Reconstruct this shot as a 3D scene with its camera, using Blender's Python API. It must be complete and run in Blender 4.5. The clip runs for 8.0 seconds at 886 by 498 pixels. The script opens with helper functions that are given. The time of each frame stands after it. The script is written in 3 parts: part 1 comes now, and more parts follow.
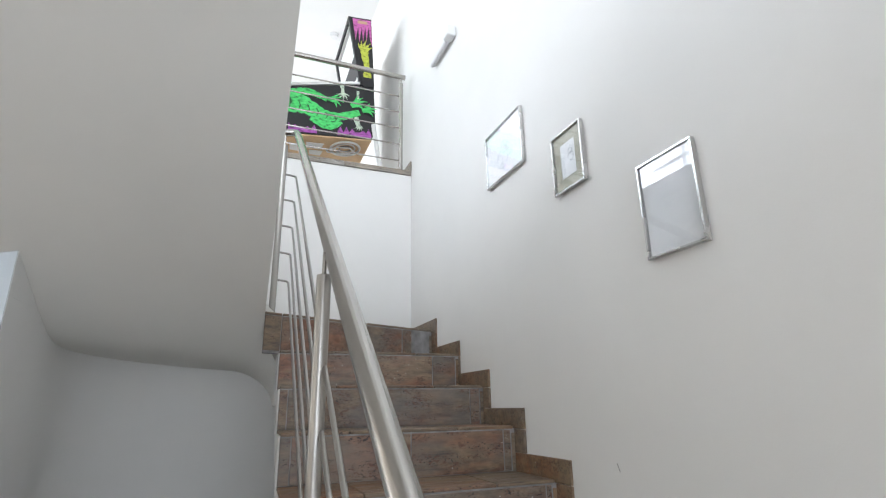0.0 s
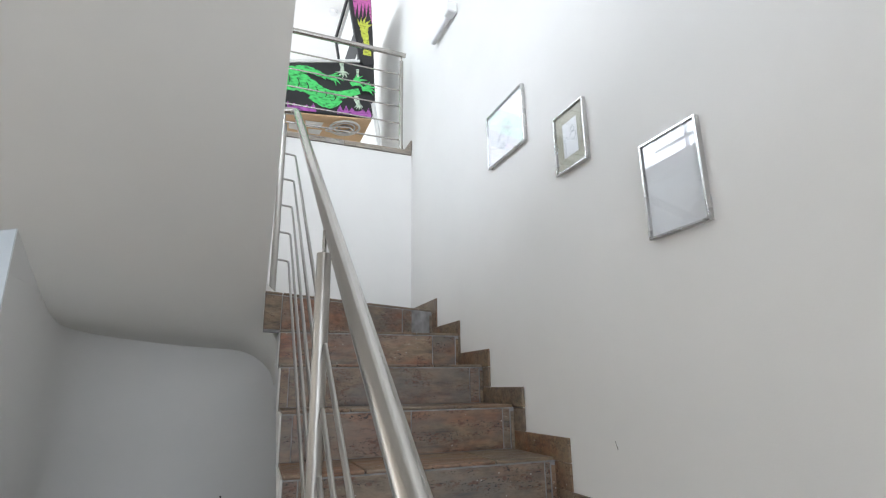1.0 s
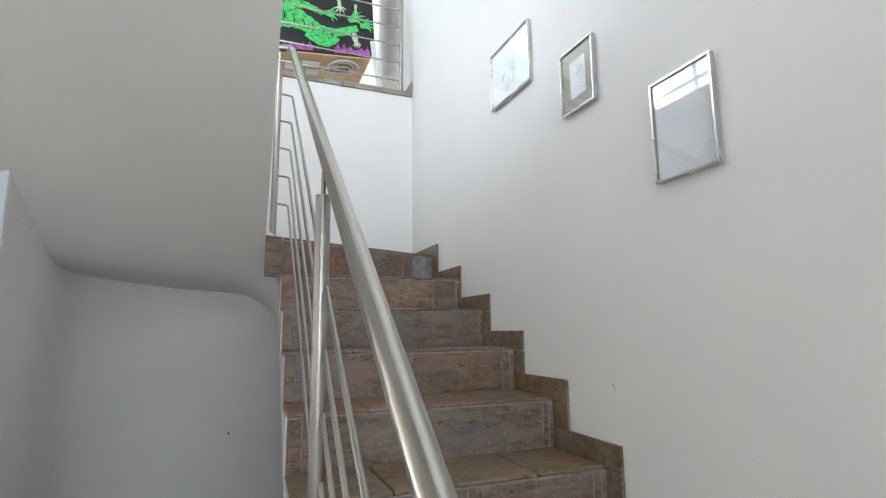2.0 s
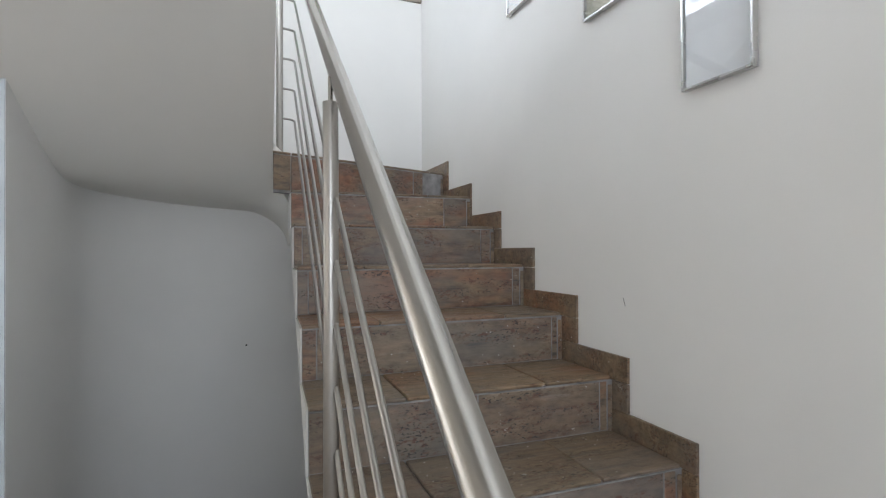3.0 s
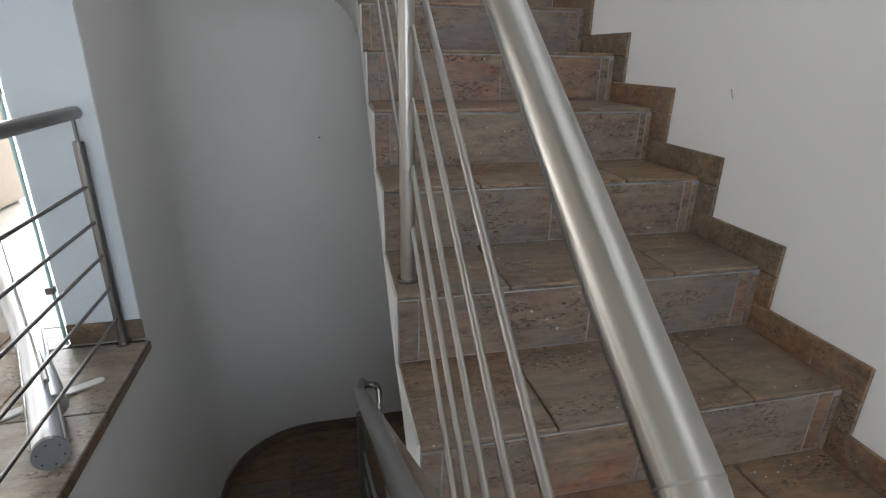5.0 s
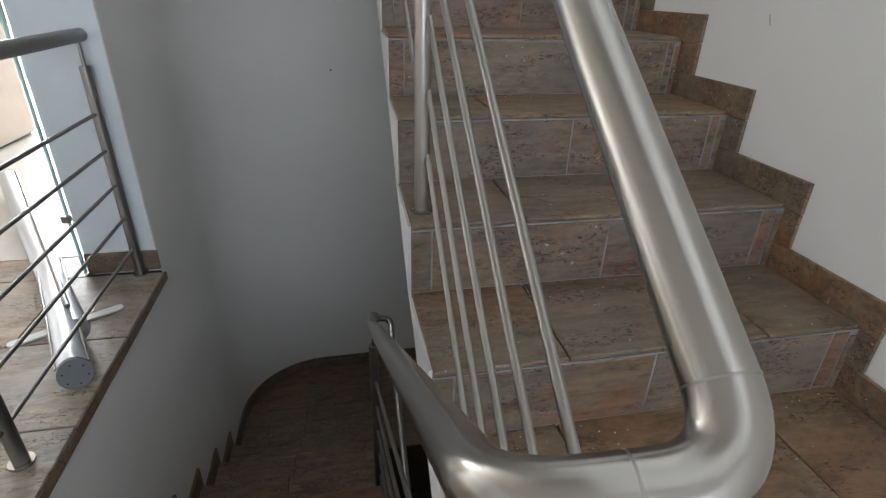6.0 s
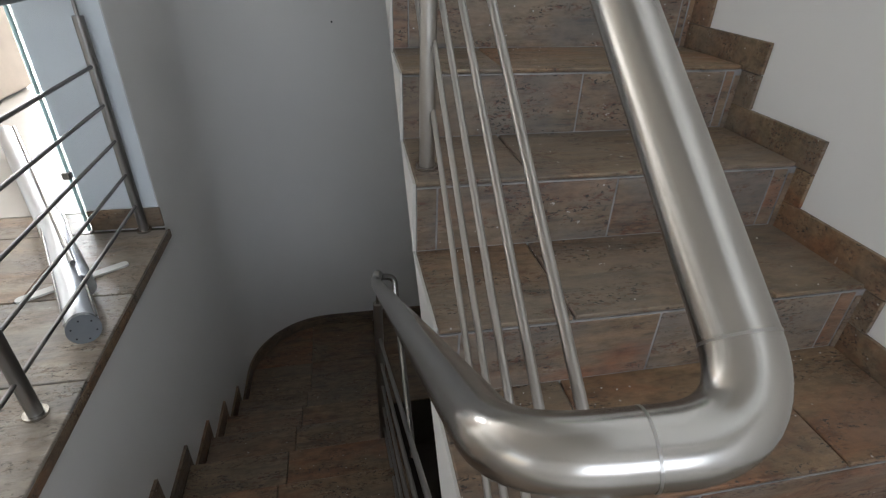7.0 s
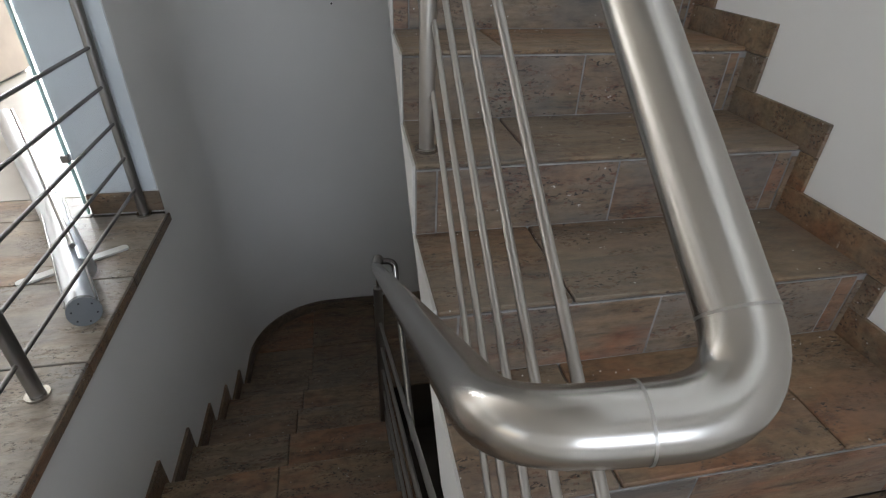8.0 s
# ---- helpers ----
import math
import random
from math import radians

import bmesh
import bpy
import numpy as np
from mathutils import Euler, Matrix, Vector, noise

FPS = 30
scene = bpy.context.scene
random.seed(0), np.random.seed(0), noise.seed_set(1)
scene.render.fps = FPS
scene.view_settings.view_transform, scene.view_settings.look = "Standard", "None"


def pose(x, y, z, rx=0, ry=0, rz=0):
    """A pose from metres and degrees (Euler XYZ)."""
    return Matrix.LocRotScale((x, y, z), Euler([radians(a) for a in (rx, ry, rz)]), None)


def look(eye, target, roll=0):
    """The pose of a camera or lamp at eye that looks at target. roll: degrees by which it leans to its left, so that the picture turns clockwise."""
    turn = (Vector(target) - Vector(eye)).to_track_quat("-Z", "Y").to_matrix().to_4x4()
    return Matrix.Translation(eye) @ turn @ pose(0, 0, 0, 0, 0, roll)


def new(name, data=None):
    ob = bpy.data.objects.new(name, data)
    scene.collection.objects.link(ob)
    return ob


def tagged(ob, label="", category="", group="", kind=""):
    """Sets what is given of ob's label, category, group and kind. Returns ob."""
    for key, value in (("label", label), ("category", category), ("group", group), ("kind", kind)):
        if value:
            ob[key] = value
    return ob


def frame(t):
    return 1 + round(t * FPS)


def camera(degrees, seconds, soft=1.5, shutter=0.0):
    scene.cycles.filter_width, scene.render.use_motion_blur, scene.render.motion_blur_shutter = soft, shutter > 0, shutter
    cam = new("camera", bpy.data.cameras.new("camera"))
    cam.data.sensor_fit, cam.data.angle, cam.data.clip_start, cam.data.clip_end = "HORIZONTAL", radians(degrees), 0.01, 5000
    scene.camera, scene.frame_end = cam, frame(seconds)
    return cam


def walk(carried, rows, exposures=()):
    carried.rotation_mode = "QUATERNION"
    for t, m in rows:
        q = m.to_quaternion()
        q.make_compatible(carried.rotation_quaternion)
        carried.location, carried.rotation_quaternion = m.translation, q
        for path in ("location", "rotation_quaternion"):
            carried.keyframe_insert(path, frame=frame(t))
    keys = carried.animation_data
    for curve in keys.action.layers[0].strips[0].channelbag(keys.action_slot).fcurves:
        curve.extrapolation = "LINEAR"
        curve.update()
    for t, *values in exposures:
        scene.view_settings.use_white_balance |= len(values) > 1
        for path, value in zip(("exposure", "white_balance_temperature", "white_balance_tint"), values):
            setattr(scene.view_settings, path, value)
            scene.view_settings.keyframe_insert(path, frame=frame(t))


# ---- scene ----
cam = camera(81.5, 8.0, soft=1.2)
PATH = [
    (0, (-0.121, -2.952, -0.443), (0.589, -1.176, 0.142), -1.0),
    (0.5, (-0.121, -2.948, -0.443), (0.591, -1.168, 0.127), -1.0),
    (1, (-0.119, -2.944, -0.447), (0.597, -1.148, 0.068), -0.8),
    (1.5, (-0.116, -2.935, -0.447), (0.607, -1.119, -0.02), -0.7),
    (3, (-0.109, -2.891, -0.474), (0.592, -1.017, -0.461), -0.2),
    (3.5, (-0.109, -2.877, -0.488), (0.536, -0.991, -0.654), 0.1),
    (4, (-0.116, -2.857, -0.511), (0.454, -0.974, -0.874), 0.6),
    (4.5, (-0.119, -2.842, -0.527), (0.372, -0.985, -1.083), 0.8),
    (6, (-0.126, -2.828, -0.590), (0.250, -1.082, -1.487), 1.6),
    (6.5, (-0.128, -2.824, -0.591), (0.234, -1.119, -1.571), 1.7),
    (7, (-0.13, -2.82, -0.598), (0.225, -1.146, -1.633), 1.8),
    (7.5, (-0.128, -2.821, -0.605), (0.222, -1.163, -1.666), 1.9),
    (8, (-0.126, -2.821, -0.607), (0.22, -1.173, -1.687), 1.9),
]
walk(cam, [(t, look(e, g, r)) for t, e, g, r in PATH], exposures=((0, 0.44), (3.5, 0.40), (6, 0.26), (8, 0.22)))

# ---- light ----
world = bpy.data.worlds.new("sky")
scene.world = world
world.use_nodes = True
wn = world.node_tree.nodes
sky = wn.new("ShaderNodeTexSky")
sky.sky_type = "NISHITA"
sky.sun_disc = False
sky.sun_elevation, sky.sun_rotation = radians(40), radians(250)
wn["Background"].inputs[1].default_value = 0.1
world.node_tree.links.new(sky.outputs[0], wn["Background"].inputs[0])
sun = new("sun", bpy.data.lights.new("sun", "SUN"))
sun.data.energy, sun.data.angle, sun.data.color = 1.5, radians(10), (1, 0.96, 0.9)
sun.matrix_world = look((-6, -4, 7), (0, 0, 0))


def window_light(name, eye, target, width, height, watts, color):
    """An area lamp for daylight at one opening; some openings are added."""
    ob = new(name, bpy.data.lights.new(name, "AREA"))
    ob.data.shape, ob.data.size, ob.data.size_y = "RECTANGLE", width, height
    ob.data.energy, ob.data.color = watts, color
    ob.matrix_world = look(eye, target)
    return ob


window_light("west_window_glow", (-3.72, 2.0, 2.98), (0, 1.2, 2.0), 2.9, 1.4, 120, (0.79, 0.88, 1.0))
window_light("south_window_glow", (-0.9, -6.02, 2.5), (-0.3, 0, 0.8), 3.2, 1.7, 58, (0.82, 0.90, 1.0))
# Unseen source, added to brighten the middle of the east wall.
window_light("stair_window_glow", (-3.48, -3.9, 2.85), (1.0, -0.8, 0.0), 2.6, 1.7, 95, (0.86, 0.92, 1.0))
# Unseen source, added to lift the soffit and the low east wall.
window_light("hall_west_window_glow", (-4.93, -4.3, -0.5), (0.5, -1.6, 0.0), 2.5, 1.8, 9, (0.81, 0.88, 1.0))
window_light("gallery_window_glow", (-1.2, 4.36, 2.7), (-0.8, 0.0, 2.2), 2.2, 1.5, 40, (1.0, 0.99, 0.97))
window_light("room_window_glow", (-3.0, 4.18, -0.3), (-2.0, 0, -1.2), 2.6, 1.6, 420, (0.93, 0.965, 1.0))
# Unseen source, added to fill the soffit and stairwell walls.
window_light("hall_window_glow", (-0.2, -6.02, -0.3), (-0.5, 0, -0.2), 2.0, 1.3, 38, (0.81, 0.885, 1.0))


# ---- materials ----
def material(name, rough=0.5, metal=0.0):
    mat = bpy.data.materials.new(name)
    mat.use_nodes = True
    nt = mat.node_tree
    b = nt.nodes["Principled BSDF"]
    b.inputs["Roughness"].default_value, b.inputs["Metallic"].default_value = rough, metal
    return mat, nt, b


def noise_node(nt, coord, scale, detail=4, rough=0.55, stretch=None):
    n = nt.nodes.new("ShaderNodeTexNoise")
    n.inputs["Scale"].default_value, n.inputs["Detail"].default_value, n.inputs["Roughness"].default_value = scale, detail, rough
    if stretch:
        mp = nt.nodes.new("ShaderNodeMapping")
        mp.inputs["Scale"].default_value = stretch
        nt.links.new(coord, mp.inputs[0])
        coord = mp.outputs[0]
    nt.links.new(coord, n.inputs["Vector"])
    return n


def ramp(nt, source, stops):
    r = nt.nodes.new("ShaderNodeValToRGB")
    e = r.color_ramp.elements
    e[0].position, e[0].color = stops[0][0], (*stops[0][1], 1)
    e[1].position, e[1].color = stops[-1][0], (*stops[-1][1], 1)
    for p, c in stops[1:-1]:
        e.new(p).color = (*c, 1)
    nt.links.new(source, r.inputs[0])
    return r


def mix(nt, fac, a, b, kind="MIX"):
    m = nt.nodes.new("ShaderNodeMix")
    m.data_type, m.blend_type = "RGBA", kind
    for sock, v in ((m.inputs[0], fac), (m.inputs[6], a), (m.inputs[7], b)):
        if isinstance(v, (int, float)):
            sock.default_value = v
        elif isinstance(v, tuple):
            sock.default_value = (*v, 1)
        else:
            nt.links.new(v, sock)
    return m.outputs[2]


def bump(nt, b, source, strength, distance):
    n = nt.nodes.new("ShaderNodeBump")
    n.inputs["Strength"].default_value, n.inputs["Distance"].default_value = strength, distance
    nt.links.new(source, n.inputs["Height"])
    nt.links.new(n.outputs[0], b.inputs["Normal"])


def plaster(name, color):
    mat, nt, b = material(name, 0.85)
    pos = nt.nodes.new("ShaderNodeNewGeometry").outputs["Position"]
    big = noise_node(nt, pos, 1.7, 3)
    fine = noise_node(nt, pos, 160, 3)
    c = ramp(nt, big.outputs[0], [(0.3, tuple(v * 0.955 for v in color)), (0.7, color)])
    nt.links.new(c.outputs[0], b.inputs["Base Color"])
    bump(nt, b, fine.outputs[0], 0.12, 0.002)
    return mat


def plain(name, color, rough=0.5, metal=0.0, vary=0.12, scale=9.0):
    mat, nt, b = material(name, rough, metal)
    co = nt.nodes.new("ShaderNodeTexCoord").outputs["Object"]
    n = noise_node(nt, co, scale, 4)
    c = ramp(nt, n.outputs[0], [(0.3, tuple(v * (1 - vary) for v in color)), (0.7, tuple(min(1, v * (1 + vary)) for v in color))])
    nt.links.new(c.outputs[0], b.inputs["Base Color"])
    return mat


def print_ink(name, color):
    """Screen-printed colour with darker creases drawn into it."""
    mat, nt, b = material(name, 0.45)
    co = nt.nodes.new("ShaderNodeTexCoord").outputs["Object"]
    crease = noise_node(nt, co, 34, 3, 0.6, (0.7, 1, 1.6))
    c = ramp(nt, crease.outputs[0], [(0.34, tuple(v * 0.35 for v in color)), (0.46, color), (0.70, tuple(min(1, v * 1.25 + 0.03) for v in color))])
    nt.links.new(c.outputs[0], b.inputs["Base Color"])
    return mat


def stone(name, dark, mid, pale, rust, shine, cool=0.45):
    """Rustic travertine-look stoneware: long grain, rust patches, open pits, pale flecks of paint."""
    mat, nt, b = material(name, shine)
    co = nt.nodes.new("ShaderNodeNewGeometry").outputs["Position"]
    rnd = nt.nodes.new("ShaderNodeObjectInfo").outputs["Random"]
    shift = nt.nodes.new("ShaderNodeVectorMath")
    shift.operation = "MULTIPLY_ADD"
    comb = nt.nodes.new("ShaderNodeCombineXYZ")
    for i in range(3):
        nt.links.new(rnd, comb.inputs[i])
    shift.inputs[1].default_value = (37, 53, 71)
    nt.links.new(comb.outputs[0], shift.inputs[0])
    nt.links.new(co, shift.inputs[2])
    p = shift.outputs[0]
    grain = noise_node(nt, p, 8, 10, 0.66, (0.5, 3.6, 4.6))
    base = ramp(nt, grain.outputs[0], [(0.32, dark), (0.44, mid), (0.58, tuple(v * 1.15 for v in mid)), (0.70, pale)])
    cloud = noise_node(nt, p, 3.4, 8, 0.60, (0.6, 1.7, 2.2))
    rusty = ramp(nt, cloud.outputs[0], [(0.46, (0, 0, 0)), (0.57, (1, 1, 1))])
    amount = nt.nodes.new("ShaderNodeMath")
    amount.operation = "MULTIPLY"
    nt.links.new(rusty.outputs[0], amount.inputs[0])
    share = ramp(nt, rnd, [(0.0, (0.10,) * 3), (0.45, (0.35,) * 3), (0.75, (0.85,) * 3), (1.0, (0.5,) * 3)])
    nt.links.new(share.outputs[0], amount.inputs[1])
    col = mix(nt, amount.outputs[0], base.outputs[0], rust)
    fleece = noise_node(nt, p, 22, 6, 0.7, (0.7, 1.6, 1.9))
    mottle = ramp(nt, fleece.outputs[0], [(0.33, (0.58, 0.57, 0.56)), (0.5, (0.99, 0.99, 0.99)), (0.66, (1.30, 1.29, 1.27))])
    col = mix(nt, 1.0, col, mottle.outputs[0], "MULTIPLY")
    slate = noise_node(nt, p, 2.6, 6, 0.6, (0.8, 1.5, 1.8))
    grey = ramp(nt, slate.outputs[0], [(0.45, (0, 0, 0)), (0.56, (cool,) * 3)])
    col = mix(nt, grey.outputs[0], col, (mid[1] * 1.04, mid[1] * 1.06, mid[1] * 1.09))
    haze = noise_node(nt, p, 3.1, 5, 0.6, (0.9, 1.3, 1.5))
    dust = ramp(nt, haze.outputs[0], [(0.44, (0, 0, 0)), (0.68, (0.35,) * 3)])
    col = mix(nt, dust.outputs[0], col, pale)
    tone = ramp(nt, rnd, [(0.0, (0.90, 0.92, 0.95)), (0.3, (1.02, 1.02, 1.0)), (0.55, (0.90, 0.90, 0.88)), (0.8, (1.12, 1.05, 0.96)), (1.0, (1.02, 0.92, 0.82))])
    col = mix(nt, 1.0, col, tone.outputs[0], "MULTIPLY")
    where = noise_node(nt, p, 9, 3, 0.55, (0.6, 2.0, 2.4))
    wherer = ramp(nt, where.outputs[0], [(0.45, (0, 0, 0)), (0.58, (1, 1, 1))])
    # small rust-brown specks round the open pits
    speck = noise_node(nt, p, 70, 5, 0.66, (0.6, 1.3, 1.5))
    specks = ramp(nt, speck.outputs[0], [(0.53, (0, 0, 0)), (0.59, (0.85,) * 3)])
    spot = mix(nt, 1.0, specks.outputs[0], wherer.outputs[0], "MULTIPLY")
    col = mix(nt, spot, col, tuple(a * 0.5 + d * 0.25 for a, d in zip(rust, dark)))
    pit = noise_node(nt, p, 105, 4, 0.66, (0.75, 1.3, 1.5))
    pits = ramp(nt, pit.outputs[0], [(0.565, (0, 0, 0)), (0.605, (1, 1, 1))])
    hole = mix(nt, 1.0, pits.outputs[0], wherer.outputs[0], "MULTIPLY")
    col = mix(nt, hole, col, tuple(v * 0.6 for v in dark))
    vor = nt.nodes.new("ShaderNodeTexVoronoi")
    vor.inputs["Scale"].default_value = 30
    nt.links.new(p, vor.inputs["Vector"])
    near = ramp(nt, vor.outputs["Distance"], [(0.05, (1, 1, 1)), (0.085, (0, 0, 0))])
    few = ramp(nt, vor.outputs["Color"], [(0.54, (0, 0, 0)), (0.58, (1, 1, 1))])
    fleck = mix(nt, 1.0, near.outputs[0], few.outputs[0], "MULTIPLY")
    col = mix(nt, fleck, col, (0.50, 0.49, 0.47))
    # sparse larger chips of white paint, lying in clusters
    vor2 = nt.nodes.new("ShaderNodeTexVoronoi")
    vor2.inputs["Scale"].default_value = 26
    warp = mix(nt, 0.06, p, speck.outputs["Color"], "ADD")
    nt.links.new(warp, vor2.inputs["Vector"])
    near2 = ramp(nt, vor2.outputs["Distance"], [(0.085, (1, 1, 1)), (0.12, (0, 0, 0))])
    few2 = ramp(nt, vor2.outputs["Color"], [(0.72, (0, 0, 0)), (0.74, (1, 1, 1))])
    patch = ramp(nt, haze.outputs[0], [(0.50, (0, 0, 0)), (0.56, (1, 1, 1))])
    chip = mix(nt, 1.0, mix(nt, 1.0, near2.outputs[0], few2.outputs[0], "MULTIPLY"), patch.outputs[0], "MULTIPLY")
    col = mix(nt, chip, col, (0.60, 0.59, 0.57))
    nt.links.new(col, b.inputs["Base Color"])
    height = mix(nt, hole, grain.outputs[0], (0, 0, 0))
    bump(nt, b, height, 0.55, 0.005)
    rr = ramp(nt, grain.outputs[0], [(0.3, (shine - 0.1,) * 3), (0.7, (shine + 0.14,) * 3)])
    nt.links.new(rr.outputs[0], b.inputs["Roughness"])
    return mat


def steel(name, color, rough):
    """Brushed stainless steel."""
    mat, nt, b = material(name, rough, 1.0)
    co = nt.nodes.new("ShaderNodeTexCoord").outputs["Object"]
    big = noise_node(nt, co, 6, 3)
    c = ramp(nt, big.outputs[0], [(0.3, tuple(v * 0.95 for v in color)), (0.7, color)])
    nt.links.new(c.outputs[0], b.inputs["Base Color"])
    r = ramp(nt, big.outputs[0], [(0.3, (rough - 0.01,) * 3), (0.7, (rough + 0.015,) * 3)])
    nt.links.new(r.outputs[0], b.inputs["Roughness"])
    return mat


def glass(name, tint=(1, 1, 1), rough=0.0):
    mat, nt, b = material(name, rough)
    b.inputs["Base Color"].default_value = (*tint, 1)
    b.inputs["Transmission Weight"].default_value = 1
    b.inputs["IOR"].default_value = 1.45
    return mat


WHITE = plaster("white_plaster", (0.80, 0.79, 0.77))
WARM = plaster("warm_white_plaster", (0.83, 0.81, 0.765))
CEIL = plaster("ceiling_paint", (0.82, 0.82, 0.81))
STONE = stone("rustic_stoneware", (0.070, 0.054, 0.040), (0.190, 0.138, 0.090), (0.272, 0.218, 0.158), (0.205, 0.094, 0.050), 0.40, 0.25)
FLOORSTONE = stone("rustic_floor_stoneware", (0.13, 0.108, 0.088), (0.29, 0.245, 0.198), (0.42, 0.385, 0.34), (0.28, 0.19, 0.13), 0.34)
# Greyer copy of STONE: cool window light on the risers, put into colour.
RISER_COOL_LIT = stone("cool_lit_riser_stoneware", (0.068, 0.058, 0.050), (0.180, 0.134, 0.096), (0.250, 0.210, 0.168), (0.215, 0.088, 0.050), 0.42, 0.50)
GROUT = plain("pale_grout", (0.235, 0.23, 0.23), 0.9, vary=0.45, scale=11)
DARKGROUT = plain("floor_grout", (0.10, 0.085, 0.07), 0.9)
STEEL = steel("brushed_steel", (0.43, 0.41, 0.385), 0.235)
BARSTEEL = steel("satin_steel", (0.37, 0.352, 0.328), 0.32)
WELD = steel("ground_weld", (0.38, 0.365, 0.345), 0.36)
DARKSTEEL = steel("grey_steel", (0.30, 0.29, 0.28), 0.38)
LIGHTTILE = plain("pale_tile", (0.62, 0.59, 0.55), 0.35, vary=0.05)


# ---- mesh helpers ----
def obj(name, bm, mat, parent=None, label="", smooth=False):
    me = bpy.data.meshes.new(name)
    bmesh.ops.recalc_face_normals(bm, faces=bm.faces)
    bm.to_mesh(me)
    bm.free()
    if smooth:
        me.shade_smooth()
        me.set_sharp_from_angle(angle=radians(42))
    me.materials.append(mat)
    ob = new(name, me)
    if parent is not None:
        ob.parent = parent
    if label:
        tagged(ob, label)
    return ob


def prism(plan, z0, z1, bevel=0.0, bm=None):
    """A plan polygon raised from z0 to z1."""
    out = bmesh.new() if bm is None else bm
    lo = [out.verts.new((x, y, z0)) for x, y in plan]
    hi = [out.verts.new((x, y, z1)) for x, y in plan]
    n = len(plan)
    faces = [out.faces.new(lo[::-1]), out.faces.new(hi)]
    for i in range(n):
        faces.append(out.faces.new((lo[i], lo[(i + 1) % n], hi[(i + 1) % n], hi[i])))
    if bevel:
        bmesh.ops.bevel(out, geom=list({e for f in faces for e in f.edges}), offset=bevel, segments=1, affect="EDGES")
    return out


def box(x0, x1, y0, y1, z0, z1, bevel=0.0, bm=None):
    return prism([(x0, y0), (x1, y0), (x1, y1), (x0, y1)], z0, z1, bevel, bm)


def side_prism(profile, x0, x1, bevel=0.0):
    """A (y, z) outline carried from x0 to x1."""
    bm = bmesh.new()
    a = [bm.verts.new((x0, y, z)) for y, z in profile]
    c = [bm.verts.new((x1, y, z)) for y, z in profile]
    n = len(profile)
    bm.faces.new(a)
    bm.faces.new(c[::-1])
    for i in range(n):
        bm.faces.new((a[i], c[i], c[(i + 1) % n], a[(i + 1) % n]))
    if bevel:
        bmesh.ops.bevel(bm, geom=list(bm.edges), offset=bevel, segments=2, affect="EDGES")
    return bm


def rounded(points, radius, seg=7):
    """A polyline with its inner corners rounded."""
    pts = [Vector(p) for p in points]
    out = [pts[0]]
    for a, b, c in zip(pts, pts[1:], pts[2:]):
        r = min(radius, (a - b).length * 0.48, (c - b).length * 0.48)
        p, q = b + (a - b).normalized() * r, b + (c - b).normalized() * r
        for i in range(seg + 1):
            t = i / seg
            out.append(p * (1 - t) ** 2 + b * 2 * t * (1 - t) + q * t ** 2)
    out.append(pts[-1])
    return out


def tube(points, radius, sides=12, bm=None, cap=True):
    """A round bar along points, with no twist."""
    out = bmesh.new() if bm is None else bm
    pts = [Vector(p) for p in points]
    rings, ref = [], None
    for i, p in enumerate(pts):
        d = (pts[min(i + 1, len(pts) - 1)] - pts[max(i - 1, 0)]).normalized()
        if ref is None:
            ref = d.orthogonal().normalized()
        ref = (ref - d * ref.dot(d)).normalized()
        o = d.cross(ref)
        rings.append([out.verts.new(p + (ref * math.cos(2 * math.pi * k / sides) + o * math.sin(2 * math.pi * k / sides)) * radius)
                      for k in range(sides)])
    for a, b in zip(rings, rings[1:]):
        for k in range(sides):
            out.faces.new((a[k], a[(k + 1) % sides], b[(k + 1) % sides], b[k]))
    if cap:
        out.faces.new(rings[0][::-1])
        out.faces.new(rings[-1])
    return out


def thing(name, label, category, at=(0, 0, 0), group="", kind=""):
    ob = new(name)
    ob.location = at
    ob.empty_display_size = 0.1
    return tagged(ob, label, category, group, kind)


def setting(ob, label="", category=""):
    return tagged(ob, label, category, kind="structure")


# ---- the plan ----
RISE, GOING, STEPS = 0.18, 0.295, 9         # upper flight, counted down from its top step
MAIN = -1.62                                # main floor
GAL_Y, GAL_Z = 0.57, 1.33                   # gallery edge and floor
LOW_RISE, LOW_GOING = 0.17, 0.275           # flight down to the floor below
LOW_Y0 = -2.71                              # edge of the main floor above the lower flight
SHAFT_X, BACK_Y, R = -0.85, 0.36, 0.53      # stairwell wall and its rounded corner
POST_H, RAIL_H, BAR_0, BAR_S = 0.78, 0.873, 0.115, 0.128
LAND_Y = -0.82                              # end wall of the landing


def wall_x(y):
    return 1.03


def tread_left(y):
    return max(0.025, 0.083 + 0.034 * y)


def strip(name, line, z0, z1, thick, mat, smooth=True):
    """An upright wall along a plan line, its thickness to the right of the line's way."""
    bm = bmesh.new()
    pts = [Vector((x, y, 0)) for x, y in line]
    off = []
    for i, p in enumerate(pts):
        d = (pts[min(i + 1, len(pts) - 1)] - pts[max(i - 1, 0)]).normalized()
        off.append(p + Vector((d.y, -d.x, 0)) * thick)
    rows = []
    for p, q in zip(pts, off):
        rows.append([bm.verts.new((v.x, v.y, z)) for v, z in ((p, z0), (p, z1), (q, z1), (q, z0))])
    for a, b in zip(rows, rows[1:]):
        for k in range(4):
            bm.faces.new((a[k], b[k], b[(k + 1) % 4], a[(k + 1) % 4]))
    bm.faces.new(rows[0])
    bm.faces.new(rows[-1][::-1])
    ob = obj(name, bm, mat)
    if smooth:
        ob.data.shade_smooth()
        ob.data.set_sharp_from_angle(angle=radians(40))
    return ob


